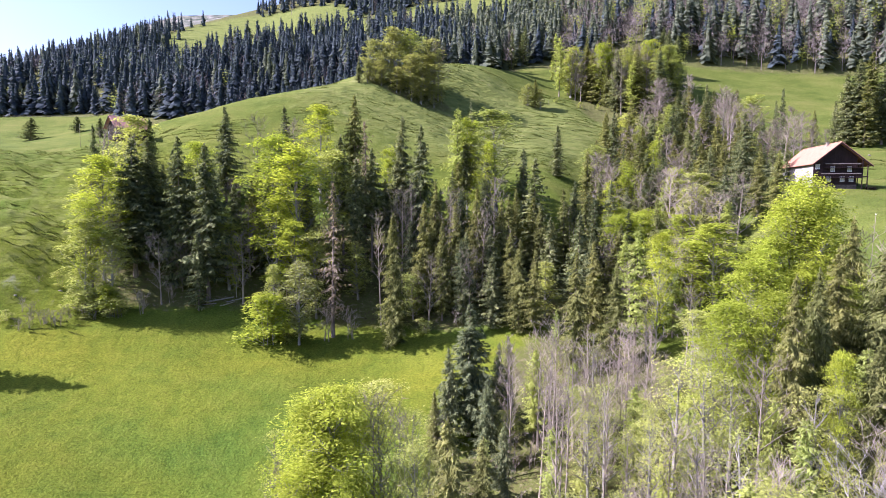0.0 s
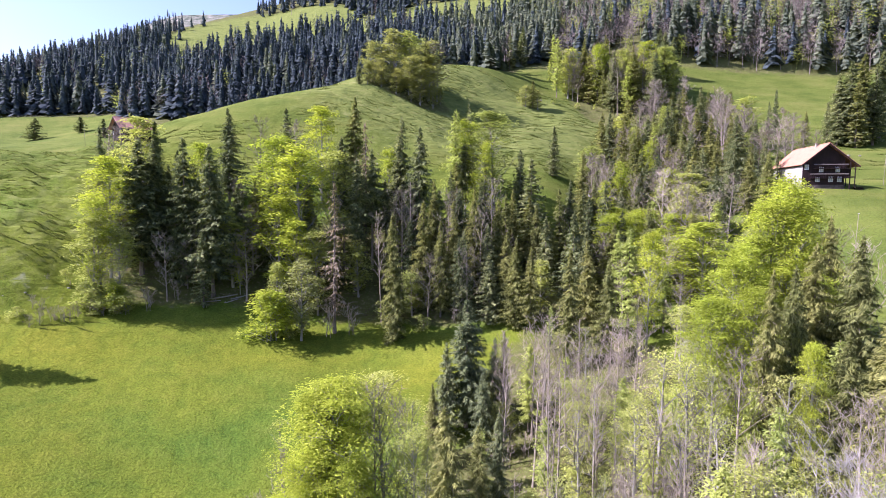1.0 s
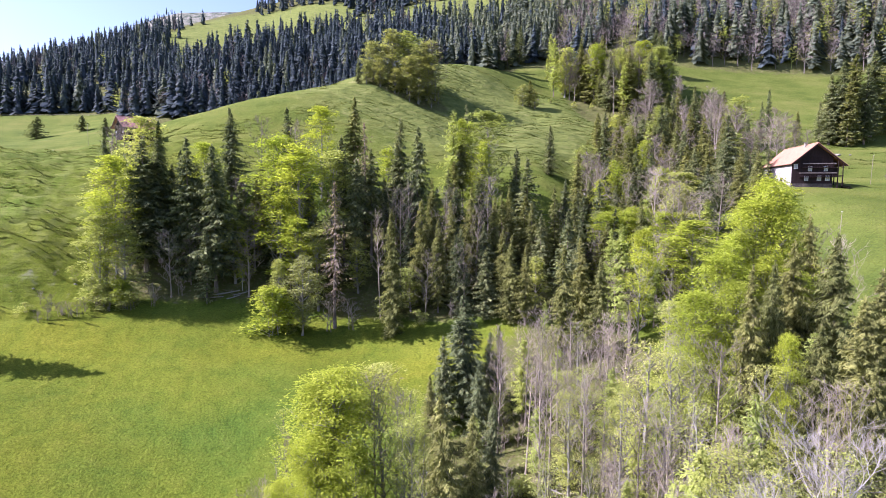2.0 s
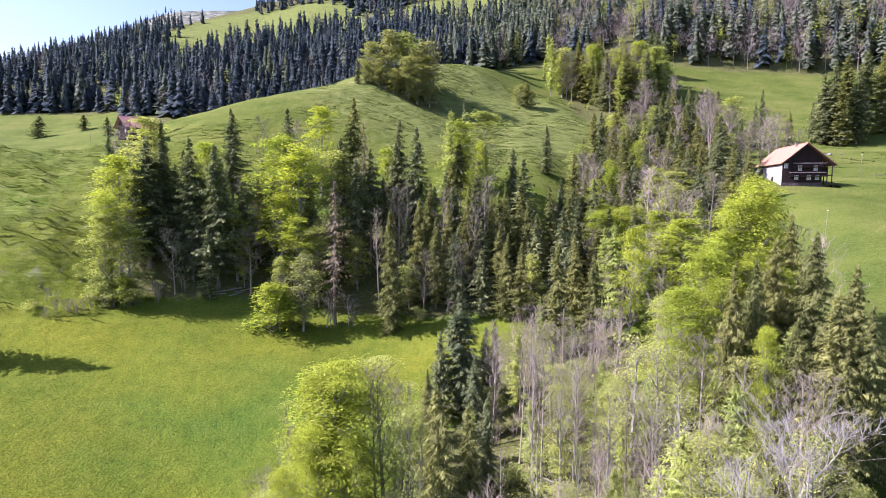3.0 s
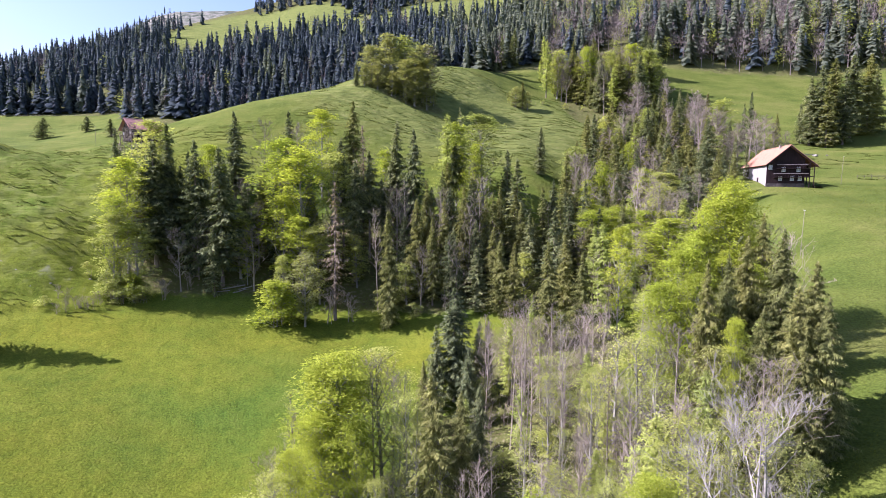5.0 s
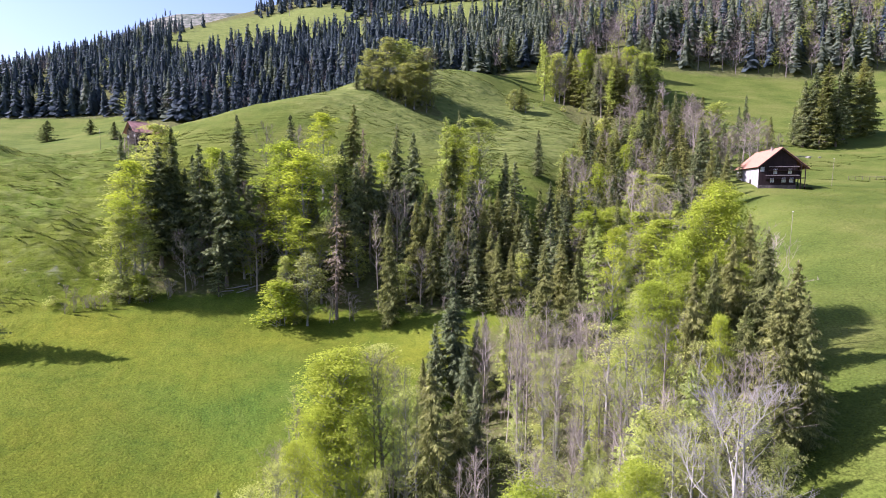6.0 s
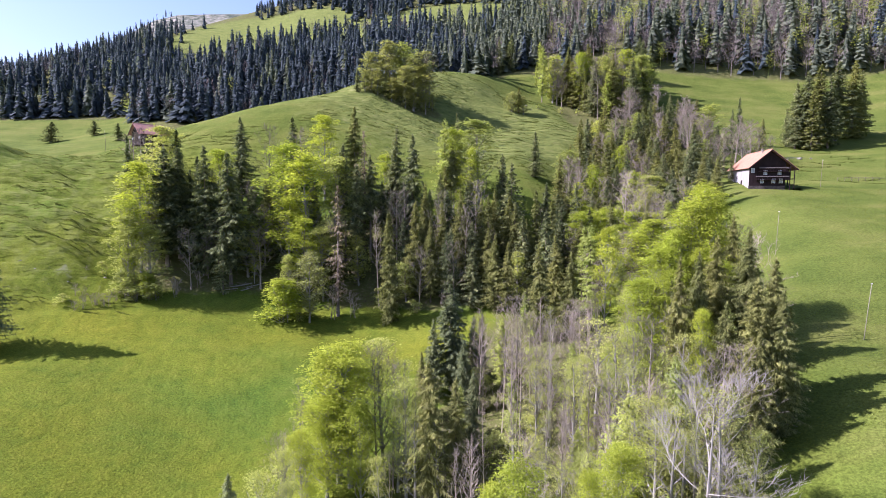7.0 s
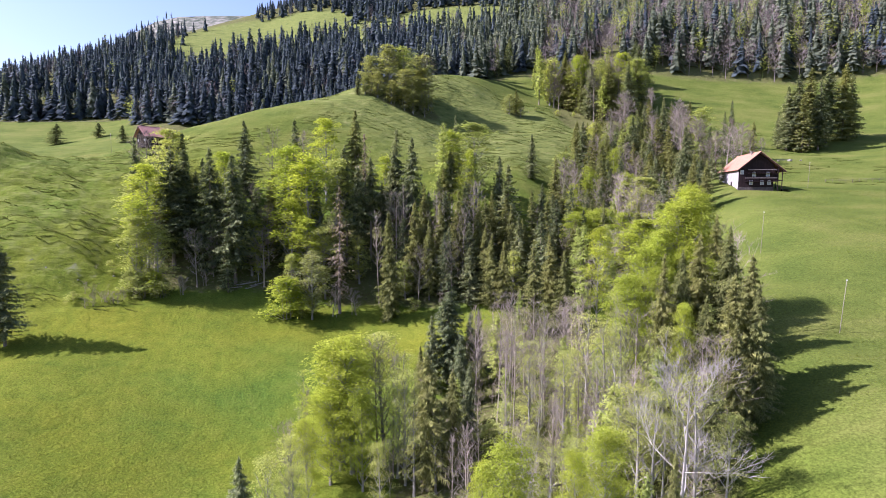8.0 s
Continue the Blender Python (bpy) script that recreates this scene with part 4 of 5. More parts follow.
grove("knoll wood", [
    ("beech", 66.3, 338, 31.7, 0.75), ("beech", 92.3, 345, 30.0, 0.7), ("larch", 45.0, 340, 32.1, 0.8), ("bare", 55.9, 338, 23.4, 1), ("bare", 82.2, 345, 29.2, 1.1),
    ("spruce", 102.5, 345, 33.7, 1), ("spruce", 105.1, 338, 32.3, 1), ("olive", 92.5, 330, 23.2, 0.9), ("larch", 74.4, 325, 16.3, 0.6), ("olive", 66.9, 330, 19.8, 0.9),
])
grove("gully wood", [
    ("olive", 53.5, 268, 18.6, 1.2), ("bare", 59.9, 262, 14.9, 0.8), ("beech", 67.9, 250, 10.5, 0.9), ("bare", 57.7, 215, 17.5, 1.1), ("olive", 86.9, 265, 9.4, 1),
    ("bare", 97.4, 268, 14.0, 0.8), ("spruce", 97.9, 250, 11.6, 1.1), ("olive", 75.5, 215, 14.4, 1.2), ("spruce", 104.1, 245, 12.8, 0.9),
])

fill("west", 3, 48, ["spruce_far", "highspruce", "bare_far", "olive_far", "budding_far", "bare_far", "olive_far"], 11, 22, 5.0)
fill("west", 13, 30, ["spruce_far", "highspruce", "spruce_far", "olive_far"], 20, 27, 6.0, [(-70, 186, 26, 10), (-30, 195, 34, 12), (5, 192, 34, 12), (30, 176, 12, 12)])
fill("ravine", 4, 50, ["thin", "budding", "bare", "thin", "bare", "thin", "oliveslim", "larch"], 9, 17, 4.0, [(8, 104, 18, 26), (22, 128, 18, 26), (28, 92, 18, 26), (14, 66, 18, 14)])
fill("ravine", 15, 60, ["shrub", "shrub", "twigs", "shrub", "twigs"], 2.0, 4.5, 3.2, [(6, 100, 17, 27), (18, 126, 17, 24), (26, 92, 14, 26), (12, 64, 18, 16)])
fill("ravine", 16, 12, ["whip", "whip", "bare"], 17, 25, 2.6, [(11, 117, 8, 9), (15, 106, 7, 9)])
fill("ravine", 17, 27, ["whip", "thin", "whip", "whip", "bare"], 14, 21, 2.6, [(18, 94, 12, 18), (28, 84, 9, 18), (24, 110, 10, 14), (8, 84, 10, 14)])
fill("ravine", 18, 48, ["twigs", "twigs", "shrub", "twigs"], 3.5, 7.5, 2.6, [(10, 106, 12, 16), (20, 92, 12, 18), (26, 76, 12, 14), (12, 78, 12, 14)])
fill("ravine", 19, 26, ["thin", "budding", "thin", "larch"], 11, 19, 3.0, [(24, 104, 10, 14), (28, 88, 9, 14), (20, 80, 9, 10)])
fill("upper", 6, 95, ["olive", "bare", "spruce", "olive", "spruce", "olive", "bare", "spruce", "budding", "olive", "bare"], 14, 24, 3.8, [(54, 212, 18, 22), (62, 238, 20, 22), (80, 234, 16, 22), (88, 258, 16, 16), (70, 262, 16, 16)])
fill("upper", 26, 34, ["larch", "beech", "larch", "olive", "budding", "beech", "olive", "bare"], 13, 21, 4.6, [(44, 164, 12, 20), (49, 186, 10, 14)])
fill("knoll", 7, 44, ["olive", "bare", "spruce", "olive", "larch", "olive", "spruce", "budding", "bare"], 20, 31, 4.2, [(62, 348, 14, 12), (70, 346, 16, 14), (86, 334, 12, 22), (96, 342, 10, 16), (80, 318, 12, 10)])
fill("knoll", 9, 14, ["bronze", "bronze", "budding", "bare"], 6, 11, 4.0, [(-28, 277, 15, 3), (-30, 282, 16, 4)])
# ---- buildings ----
M_TIMBER = plain("dark_weathered_timber", (0.009, 0.005, 0.006), (0.028, 0.015, 0.016), 1.5, 0.75, 0.02, (1, 1, 0.15))
M_PLASTER = plain("whitewashed_wall", (0.238, 0.221, 0.220), (0.353, 0.332, 0.329), 0.8, 0.9, 0.01)
M_TILE = plain("terracotta_roof_tiles", (0.265, 0.125, 0.082), (0.410, 0.212, 0.146), 1.2, 0.8, 0.05)
M_REDTILE = plain("red_roof_tiles", (0.420, 0.188, 0.155), (0.644, 0.345, 0.287), 1.2, 0.8, 0.05)
M_STONE = plain("field_stone", (0.143, 0.133, 0.117), (0.310, 0.291, 0.258), 1.5, 0.9, 0.05)
M_DARKSTONE = plain("damp_stone_wall", (0.030, 0.026, 0.026), (0.120, 0.098, 0.094), 1.1, 0.9, 0.05)
M_WHITE = plain("white_window_paint", (0.512, 0.512, 0.528), (0.624, 0.624, 0.640), 4.0, 0.5, 0.0)
M_BEAM = plain("silvered_timber", (0.125, 0.106, 0.101), (0.210, 0.183, 0.174), 2.0, 0.8, 0.01, (0.2, 1, 1))
M_POST = plain("pale_wooden_post", (0.146, 0.129, 0.090), (0.246, 0.224, 0.168), 2.0, 0.85, 0.01, (1, 1, 0.2))
M_GLASS, gt_, gp_ = shader("window_glass")
gp_.inputs["Base Color"].default_value = (0.30, 0.32, 0.35, 1)      # pale curtains close behind the panes
gp_.inputs["Roughness"].default_value = 0.08


def prism(outline, y0, y1, bm=None):
    """An outline in x and z, drawn out along y."""
    bm = bm or bmesh.new()
    a = [bm.verts.new((x, y0, z)) for x, z in outline]
    b = [bm.verts.new((x, y1, z)) for x, z in outline]
    bm.faces.new(a[::-1])
    bm.faces.new(b)
    n = len(outline)
    for i in range(n):
        bm.faces.new((a[i], a[(i + 1) % n], b[(i + 1) % n], b[i]))
    bmesh.ops.recalc_face_normals(bm, faces=bm.faces)
    return bm


def window_part(parent, x, y, z, w, h, turn=0.0, panes=2):
    m = pose(x, y, z, 0, 0, turn)
    win = part("window", box(w, 0.06, h, 0, 0.03, 0), M_GLASS, parent, "small window with white frame", m)
    bm = box(w + 0.16, 0.10, 0.10, 0, -0.02, -0.08)
    for bx in ((w + 0.16, 0.10, 0.10, 0, -0.02, h - 0.02), (0.10, 0.10, h, -w / 2, -0.02, 0), (0.10, 0.10, h, w / 2, -0.02, 0), (0.07, 0.08, h, 0, -0.02, 0), (w, 0.08, 0.06, 0, -0.02, h * 0.55)):
        box(*bx, bm=bm)
    part("frame", bm, M_WHITE, win, "white wooden frame")
    return win


def farmhouse():
    top = new("farmhouse")
    lx, rx, ax = -6.0, 7.9, 0.4          # eaves and ridge
    le, re, az = 6.4, 5.9, 12.0

    def under_roof(x, drop=0.28):
        return (le + (az - le) * (x - lx) / (ax - lx) if x < ax else re + (az - re) * (rx - x) / (rx - ax)) - drop

    gable = [(-5.5, 1.0), (4.7, 1.0), (4.7, under_roof(4.7)), (ax, under_roof(ax)), (-5.5, under_roof(-5.5))]
    part("wall", prism(gable, 0, 0.3), M_TIMBER, top, "dark brown timber gable")
    part("wall", prism(gable, 23.7, 24), M_TIMBER, top, "dark brown timber gable")
    part("wall", box(0.3, 23.4, under_roof(-5.5) + 0.9, -5.35, 12, -1.0), M_PLASTER, top, "whitewashed side wall")
    part("wall", box(0.3, 23.4, under_roof(4.7) + 0.4, 4.55, 12, -1.0), M_TIMBER, top)
    part("plinth", box(10.4, 0.5, 3.0, -0.4, 0.10, -1.98), M_DARKSTONE, top, "dark rough stone plinth")
    for side, (ex, ez) in (("w", (lx, le)), ("e", (rx, re))):
        d = Vector((ax - ex, 0, az - ez)).normalized()
        nx, nz = (-d.z, d.x) if ex < ax else (d.z, -d.x)
        nz, nx = abs(nz) * 0.22, nx * 0.22
        over = (ex - d.x * 0.15, ez - d.z * 0.15)
        part("roof", prism([over, (ax, az), (ax, az + 0.29), (over[0] + nx, over[1] + nz)], -1.1, 25.2), M_TILE, top, "terracotta tiled roof slope")
        for yy in (-1.16, 25.16):
            part("barge_board", prism([(over[0], over[1] - 0.22), (ax, az - 0.25), (ax, az + 0.12), (over[0], over[1] + 0.14)], yy, yy + 0.08), M_TIMBER, top)
    part("ridge_cap", prism([(ax - 0.22, az + 0.16), (ax + 0.22, az + 0.16), (ax, az + 0.40)], -1.1, 25.2), M_TILE, top)
    ch = part("chimney", box(0.6, 0.6, 1.7, -0.3, 6.0, 11.0, 0.04), M_STONE, top, "grey stone chimney with a flat cap")
    part("cap", box(0.8, 0.8, 0.12, -0.3, 6.0, 12.7, 0.03), M_STONE, ch)
    # galleries on the gable
    for z, x0, x1 in ((6.4, -2.9, 5.4), (3.8, -3.7, 5.6)):
        part("gallery_beam", box(x1 - x0, 0.35, 0.24, (x0 + x1) / 2, -0.45, z, 0.02), M_BEAM, top, "silver-grey gallery rail")
        part("gallery_floor", box(x1 - x0, 0.9, 0.14, (x0 + x1) / 2, -0.46, z - 1.05), M_TIMBER, top)
        for k in range(int((x1 - x0) / 0.42)):
            part("baluster", box(0.10, 0.05, 0.92, x0 + 0.2 + k * 0.42, -0.72, z - 0.92), M_TIMBER, top)
    for x, z, w, h in ((-4.6, 5.2, 0.9, 1.2), (-1.0, 4.5, 0.9, 1.3), (3.0, 4.5, 0.9, 1.3), (-1.8, 1.9, 0.9, 1.15), (1.4, 1.9, 0.95, 1.25), (3.5, 1.9, 0.95, 1.25)):
        window_part(top, x, -0.06 if z < 5.1 else -0.05, z, w, h)
    # side wall
    for yy, z in ((13.0, 2.0), (17.5, 2.0), (20.0, 2.0)):
        window_part(top, -5.53, yy, z + 0.5, 0.8, 0.9, -90)
    dr = part("door", box(1.3, 0.10, 2.1), M_TIMBER, top, "dark plank door", pose(-5.56, 8.0, 0.75, 0, 0, -90))
    part("door_frame", box(1.6, 0.08, 2.25, 0, 0.05, 0), M_BEAM, dr)
    part("rafter_plate", box(0.3, 25, 0.3, -5.7, 12, 6.2), M_TIMBER, top)
    # porch under the long eaves
    for x, y in ((5.9, -0.4), (7.1, -0.4), (7.1, 5.0), (7.1, 10.0)):
        part("porch_post", box(0.22, 0.22, under_roof(x) + 1.6, x, y, -1.5, 0.02), M_TIMBER, top)
    part("porch_floor", box(2.6, 11, 0.25, 6.0, 5.0, 3.0), M_TIMBER, top)
    part("porch_wall", box(1.6, 0.15, 2.2, 5.5, 0.6, 3.25), M_TIMBER, top)
    top.matrix_world = pose(95.6, 186.6, 38.1, 0, 0, -10)
    tagged(top, "dark timber farmhouse with terracotta roof and whitewashed side wall", "house")


def barn():
    top = new("barn")
    half, eave, ridge, ln = 4.0, 3.4, 7.0, 10.5
    gable = [(-half, -1.5), (half, -1.5), (half, eave), (0, ridge - 0.2), (-half, eave)]
    part("wall", prism(gable, 0, 0.25), M_TIMBER, top, "dark board gable")
    part("wall", prism(gable, ln - 0.25, ln), M_TIMBER, top)
    for s in (-1, 1):
        part("wall", box(0.25, ln - 0.5, eave + 1.5, s * (half - 0.125), ln / 2, -1.5), M_TIMBER, top)
        part("roof", prism([(s * (half + 0.9), eave - 0.75), (0, ridge), (0, ridge + 0.26), (s * (half + 1.0), eave - 0.55)], -1.2, ln + 0.8), M_REDTILE, top, "red tiled roof slope")
        part("barge_board", prism([(s * (half + 0.9), eave - 0.95), (0, ridge - 0.22), (0, ridge + 0.1), (s * (half + 0.9), eave - 0.6)], -1.26, -1.20), M_TIMBER, top)
    part("ridge_cap", prism([(-0.2, ridge + 0.15), (0.2, ridge + 0.15), (0, ridge + 0.36)], -1.2, ln + 0.8), M_REDTILE, top)
    part("door", box(2.6, 0.1, 2.8, 0.0, -0.06, -0.1), M_TIMBER, top, "dark plank barn door")
    window_part(top, -2.8, -0.06, 1.0, 0.7, 0.8)
    window_part(top, 2.8, -0.06, 1.0, 0.7, 0.8)
    x, y = -131.5, 234
    top.matrix_world = pose(x, y, 57.0, 0, 0, -36)
    tagged(top, "dark wooden barn with a red tiled roof on the pasture", "barn")


farmhouse()
barn()

# ---- poles, fence, logs, boulders ----


def pole(x, y, h, lean_x=0.0, arm=False, label="tall thin pale wooden pole standing in the meadow"):
    top = new("pole")
    sh = Shape()
    sh.tube([Vector((0, 0, -0.6)), Vector((lean_x * h * 0.5, 0, h * 0.5)), Vector((lean_x * h, 0, h))], [0.07, 0.06, 0.05], 8)
    under("shaft", sh.mesh("shaft", M_POST, True), top)
    if arm:
        part("crossarm", box(1.8, 0.14, 0.14, lean_x * h, 0, h - 0.5), M_POST, top)
    for s in (-1, 1):
        part("insulator", box(0.08, 0.08, 0.16, lean_x * h + s * (0.7 if arm else 0.12), 0, h - (0.36 if arm else 0.02)), M_WHITE, top)
    top.matrix_world = pose(x, y, ground(x, y))
    tagged(top, label, "pole", group="poles across the meadow")


pole(73.8, 139.2, 9.9, 0.03)
pole(69.7, 102.2, 9.4, 0.07)
pole(113.5, 190.0, 8.6, 0.03)
pole(-67.5, 266, 4.5, 0.0, True, "short wooden pole with a crossarm on the ridge")
pole(-152, 246, 9.0, 0.0)


def fence(name, x0, y0, x1, y1, n, label):
    top = new(name)
    z0 = ground(x0, y0)
    for i in range(n):
        q = i / (n - 1)
        x, y = x0 + (x1 - x0) * q, y0 + (y1 - y0) * q
        part("post", box(0.12, 0.12, 1.5, x - x0, y - y0, ground(x, y) - z0 - 0.4, 0.015), M_POST, top)
        if i < n - 1:
            q2 = (i + 1) / (n - 1)
            xb, yb = x0 + (x1 - x0) * q2, y0 + (y1 - y0) * q2
            sh = Shape()
            for hgt in (0.55, 0.95):
                sh.tube([Vector((x - x0, y - y0, ground(x, y) - z0 + hgt)), Vector((xb - x0, yb - y0, ground(xb, yb) - z0 + hgt))], [0.045, 0.045], 5)
            under("rail", sh.mesh("rail", M_POST), top)
    top.location = (x0, y0, z0)
    tagged(top, label, "fence")


fence("fence", 130, 208, 176, 214, 19, "weathered grey post and rail fence across the meadow")
fence("fence", -320, 380, -140, 378, 46, "weathered post and rail fence along the forest edge")


def boulder(x, y, size, seed):
    rng = random.Random(seed)
    bm = bmesh.new()
    bmesh.ops.create_icosphere(bm, subdivisions=2, radius=1)
    for v in bm.verts:
        k = 1 + 0.34 * noise.noise(v.co * 1.3 + Vector((seed * 3.1, 0, 0)))
        v.co = Vector((v.co.x * k * size, v.co.y * k * size * 0.8, v.co.z * k * size * 0.6))
    me = bpy.data.meshes.new("boulder")
    bm.to_mesh(me)
    bm.free()
    me.materials.append(M_STONE)
    ob = new("boulder", me)
    ob.matrix_world = pose(x, y, ground(x, y) + size * 0.15, 0, 0, rng.uniform(0, 360))
    tagged(ob, "weathered pale grey boulder lying in the grass", "boulder", group="boulders in the pasture")


for i, (x, y, s) in enumerate(((-113, 156, 1.0), (-116, 158, 0.7), (-119, 159, 0.8), (-109, 158, 0.6), (-124, 160, 0.9), (-101, 162, 0.8), (-131, 205, 1.6), (-104, 195, 1.2), (128, 236, 1.1), (133, 237, 1.5), (138, 238, 0.9), (124, 240, 0.8), (-30, 226, 1.2), (-26, 228, 0.9), (-34, 230, 0.8), (34, 318, 1.0), (30, 316, 0.7))):
    boulder(x, y, s * 0.62, i)


def log(x, y, length, radius, turn, tilt):
    top = new("log")
    sh = Shape()
    pts = [Vector((-length / 2 + length * k / 4, 0.05 * math.sin(k * 2.1), 0.04 * math.cos(k))) for k in range(5)]
    sh.tube(pts, [radius * (1 - 0.08 * k) for k in range(5)], 8)
    under("stem", sh.mesh("stem", M_PALE, True), top)
    st = Shape()
    for k in range(3):
        o = pts[k + 1]
        st.tube([o, o + Vector((0.3, 0.5 * (-1) ** k, 0.6))], [radius * 0.3, radius * 0.12], 4)
    under("branch_stub", st.mesh("branch_stub", M_PALE), top)
    top.matrix_world = pose(x, y, ground(x, y) + radius * 0.8, 0, tilt, turn)
    tagged(top, "fallen pale barkless log lying on shaded grass", "log", group="fallen logs")


log(-66, 169.5, 9, 0.22, 18, -9)
log(-64, 168.0, 7, 0.18, 32, -14)
log(-68, 167.5, 6, 0.16, 8, -4)
log(-62, 170.5, 8, 0.16, 25, -12)
log(-2, 92, 7, 0.14, 60, 5)
log(14, 104, 6, 0.14, -35, 3)
log(12, 96, 7, 0.12, 10, 0)


def woodpile(x, y, turn):
    top = new("woodpile")
    rng = random.Random(4)
    for row in range(4):
        for k in range(9 - row % 2):
            sh = Shape()
            yy, zz, r = (k + 0.5 * (row % 2)) * 0.32, 0.16 + row * 0.28, rng.uniform(0.12, 0.165)
            sh.tube([Vector((-0.9 + rng.uniform(-0.1, 0.1), yy, zz)), Vector((0.9, yy, zz))], [r, r * 0.9], 7)
            under("billet", sh.mesh("billet", M_BARK, True), top)
    top.matrix_world = pose(x, y, ground(x, y) - 0.1, 0, 0, turn)
    tagged(top, "stack of dark firewood billets beside the farmhouse porch", "woodpile")


def trough(x, y, turn):
    top = new("water_trough")
    part("base", box(3.6, 1.1, 0.12, 0, 0, 0.0, 0.02), M_STONE, top)
    for bx in ((3.6, 0.12, 0.75, 0, -0.5, 0.12), (3.6, 0.12, 0.75, 0, 0.5, 0.12), (0.12, 0.88, 0.75, -1.74, 0, 0.12), (0.12, 0.88, 0.75, 1.74, 0, 0.12)):
        part("side", box(*bx, bevel=0.02), M_WHITE, top)
    top.matrix_world = pose(x, y, ground(x, y), 0, 0, turn)
    tagged(top, "long pale stone cattle trough on the pasture", "trough")


woodpile(104.5, 184.5, 60)
trough(-143, 236, 10)

# shrubs at the foot of the pasture bank and along the wood's edge
for kind, x, y, h, w in (("twigs", -97, 152, 4.2, 1.1), ("twigs", -101, 153, 4.8, 1.1), ("twigs", -94, 153, 4.0, 1.1), ("twigs", -105, 155, 3.6, 1.2),
                         
                         ("brightshrub", -48.5, 159.5, 8.5, 0.95), ("shrub", -12, 163, 5.0, 1.2), ("twigs", -5, 165, 5.0, 1.2),
                         ("shrub", -86, 158, 6.0, 1.2), ("shrub", -90, 160, 7.0, 1.0), ("shrub", 31, 314, 4.0, 1.0), ("shrub", 40, 316, 3.0, 1.0),
                         ("shrub", 22, 310, 3.0, 1.0), ("shrub", 52, 318, 4.0, 1.0), ("shrub", 62, 322, 4.5, 1.0), ("shrub", -100, 200, 3.0, 1.0),
                         ("shrub", -89, 157, 8.5, 1.1), ("shrub", -84, 157.5, 8.0, 1.1), ("shrub", -93, 159, 8.0, 1.0), ("twigs", -80, 160, 6.0, 1.1)):
    plant(kind, x, y, h, w, "shrubs along the wood's edge", 0.15)

# the patterns have served
for rows in PATTERNS.values():
    for top, hh, rr in rows:
        for ob in (*top.children_recursive, top):
            bpy.data.objects.remove(ob)

# ---- meadow grass: tufts, past counting ----


def lie(xs, ys):
    """Heights on the ground as built, with its swells and steps."""
    return np.array([SURFACE.ray_cast(Vector((x, y, 900)), Vector((0, 0, -1)))[0].z for x, y in zip(xs, ys)])


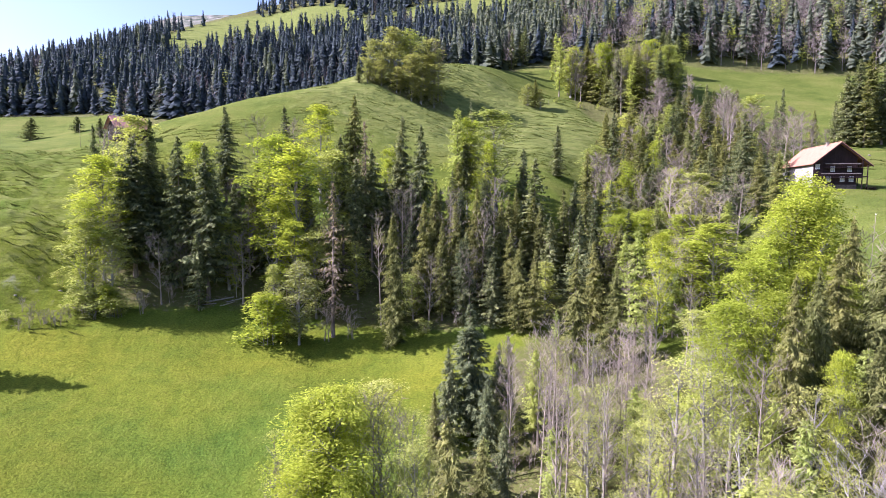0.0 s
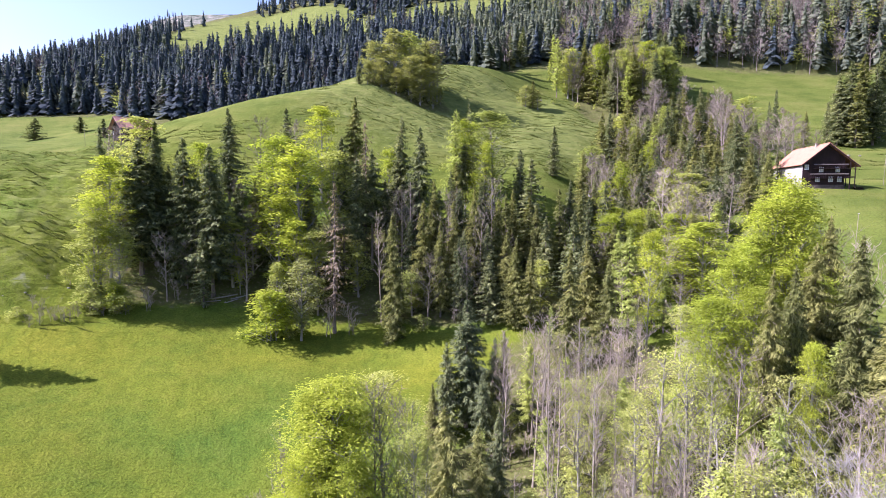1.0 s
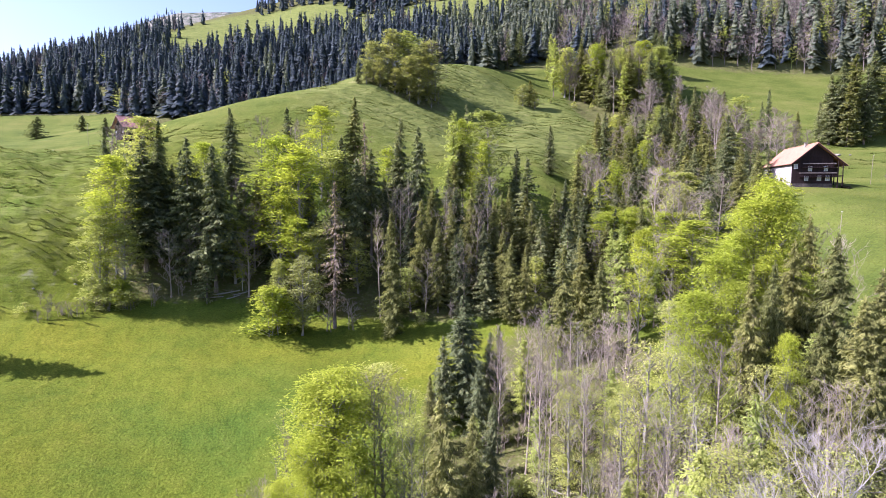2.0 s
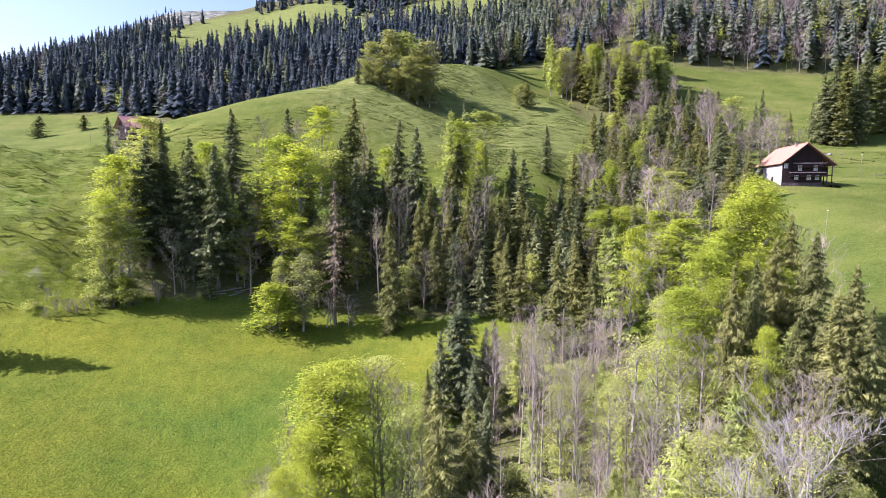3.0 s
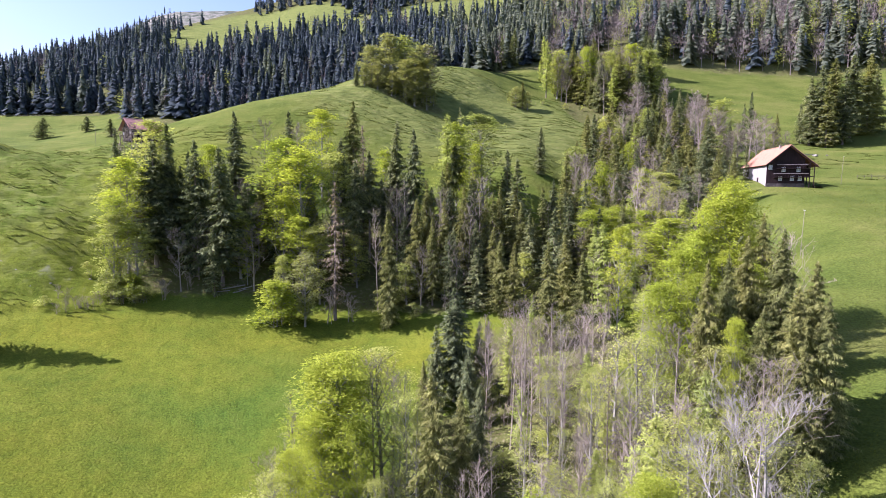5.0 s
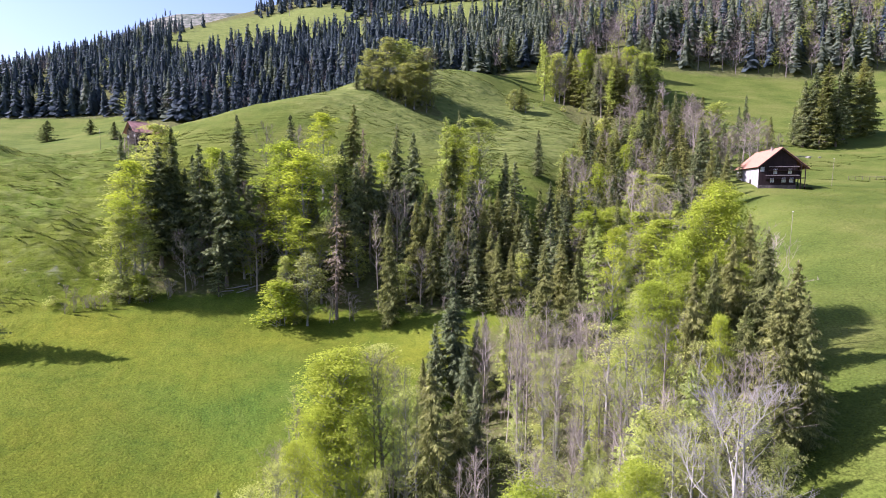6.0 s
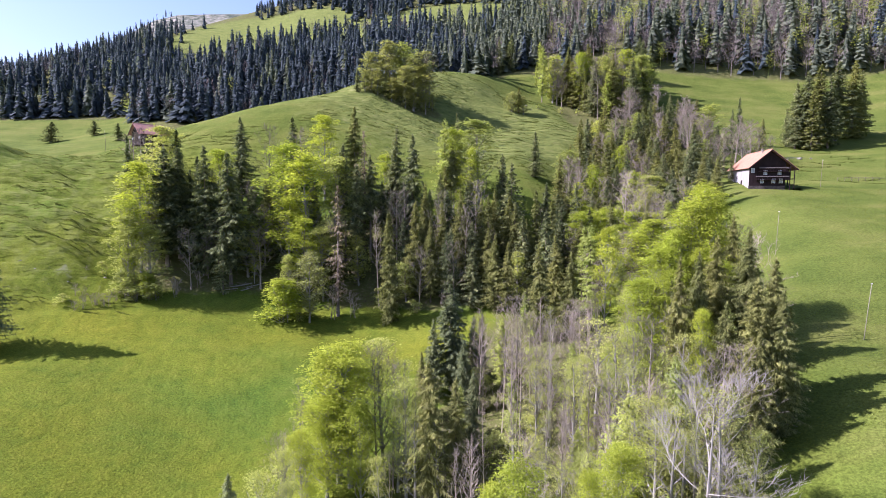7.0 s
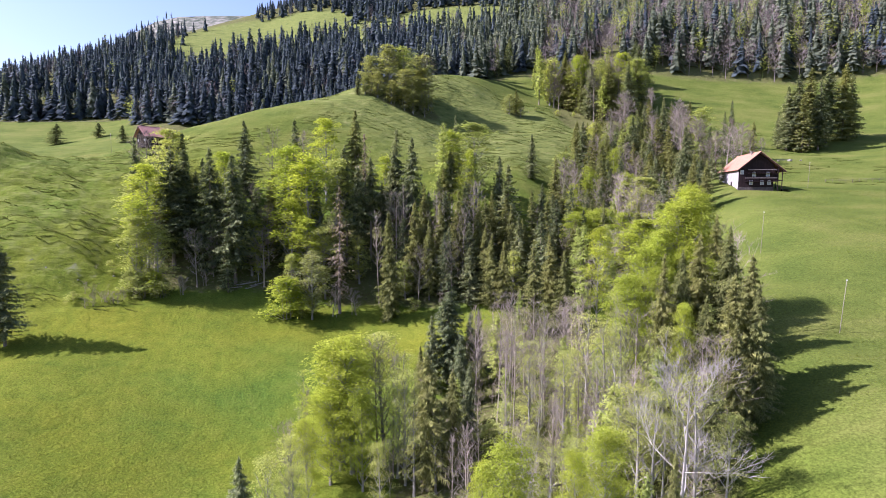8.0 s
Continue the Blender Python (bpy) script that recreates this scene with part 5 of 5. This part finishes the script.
def meadow_grass():
    rng = np.random.default_rng(8)
    zones = ((-130, 20, 84, 168, 30000), (44, 150, 78, 190, 22000), (-190, -90, 150, 260, 9000), (-60, 60, 215, 300, 7000))
    xs = np.concatenate([rng.uniform(a, b, n) for a, b, c, d, n in zones])
    ys = np.concatenate([c + (d - c) * rng.random(n) ** 1.3 for a, b, c, d, n in zones])
    keep = wooded(xs, ys) < 0.35
    xs, ys = xs[keep], ys[keep]
    zs = lie(xs, ys)
    n = len(xs)
    ang, hgt, wid = rng.uniform(0, 6.283, n), rng.uniform(0.05, 0.15, n), rng.uniform(0.06, 0.18, n)
    v = np.empty((n, 2, 3, 3))
    for k in range(2):
        a = ang + k * 1.7
        dx, dy = np.cos(a) * wid, np.sin(a) * wid
        v[:, k, 0] = np.stack([xs - dx, ys - dy, zs - 0.06], 1)
        v[:, k, 1] = np.stack([xs + dx, ys + dy, zs - 0.06], 1)
        v[:, k, 2] = np.stack([xs + dy * 0.6 + dx * 0.4, ys - dx * 0.6 + dy * 0.4, zs + hgt], 1)
    f = np.arange(n * 6).reshape(-1, 3)
    me = mesh_of("meadow_grass", v.reshape(-1, 3).tolist(), f.tolist(), M_TUFT)
    tagged(new("meadow_grass", me), "tufts of fresh green meadow grass", "grass", kind="stuff")


meadow_grass()


# ---- trodden ledges of coarse grass across the steep pasture and the knoll ----


def coarse_ledges():
    rng = random.Random(12)
    spots = []
    zones = ((-190, -88, 148, 250, 1500), (-70, 60, 232, 330, 1300), (-100, -55, 200, 262, 260), (75, 165, 195, 300, 240))
    for x0, x1, y0, y1, count in zones:
        for _ in range(count):
            cx, cy = rng.uniform(x0, x1), rng.uniform(y0, y1)
            if noise.noise(Vector((cx * 0.045, cy * 0.06, 9.0))) < -0.08:
                continue
            half, tilt, bend = rng.uniform(0.6, 4.2), rng.uniform(-0.10, 0.16), rng.uniform(0, 9)
            n = int(half * 5) + 2
            for i in range(n):
                x = cx + half * (2 * i / (n - 1) - 1) + rng.uniform(-0.1, 0.1)
                y = cy + tilt * (x - cx) + 0.5 * noise.noise(Vector((x * 0.5, bend, 0))) + rng.uniform(-0.12, 0.12)
                spots.append((x, y, (1.25 if x < -88 and cy < 200 else 1.0) * rng.uniform(0.16, 0.44) * (1.1 - abs(2 * i / (n - 1) - 1)) ** 0.4))
    xs, ys, hs = np.array(spots).T
    keep = wooded(xs, ys) < 0.4
    xs, ys, hs = xs[keep], ys[keep], hs[keep]
    zs = lie(xs, ys)
    gen = np.random.default_rng(3)
    n = len(xs)
    v = np.empty((n, 2, 3, 3))
    for q in range(2):
        ang = gen.uniform(-0.7, 0.7, n)
        dx, dy = np.cos(ang) * hs * 0.75, np.sin(ang) * hs * 0.75
        v[:, q, 0] = np.stack([xs - dx, ys - dy, zs - 0.08], 1)
        v[:, q, 1] = np.stack([xs + dx, ys + dy, zs - 0.08], 1)
        v[:, q, 2] = np.stack([xs + gen.uniform(-0.15, 0.15, n), ys - hs * gen.uniform(0.2, 0.9, n), zs + hs], 1)
    me = mesh_of("pasture_ledges", v.reshape(-1, 3).tolist(), np.arange(n * 6).reshape(-1, 3).tolist(), M_COARSE)
    tagged(new("pasture_ledges", me), "trodden ledges of coarse grass across the steep pasture", "grass", kind="stuff")


coarse_ledges()
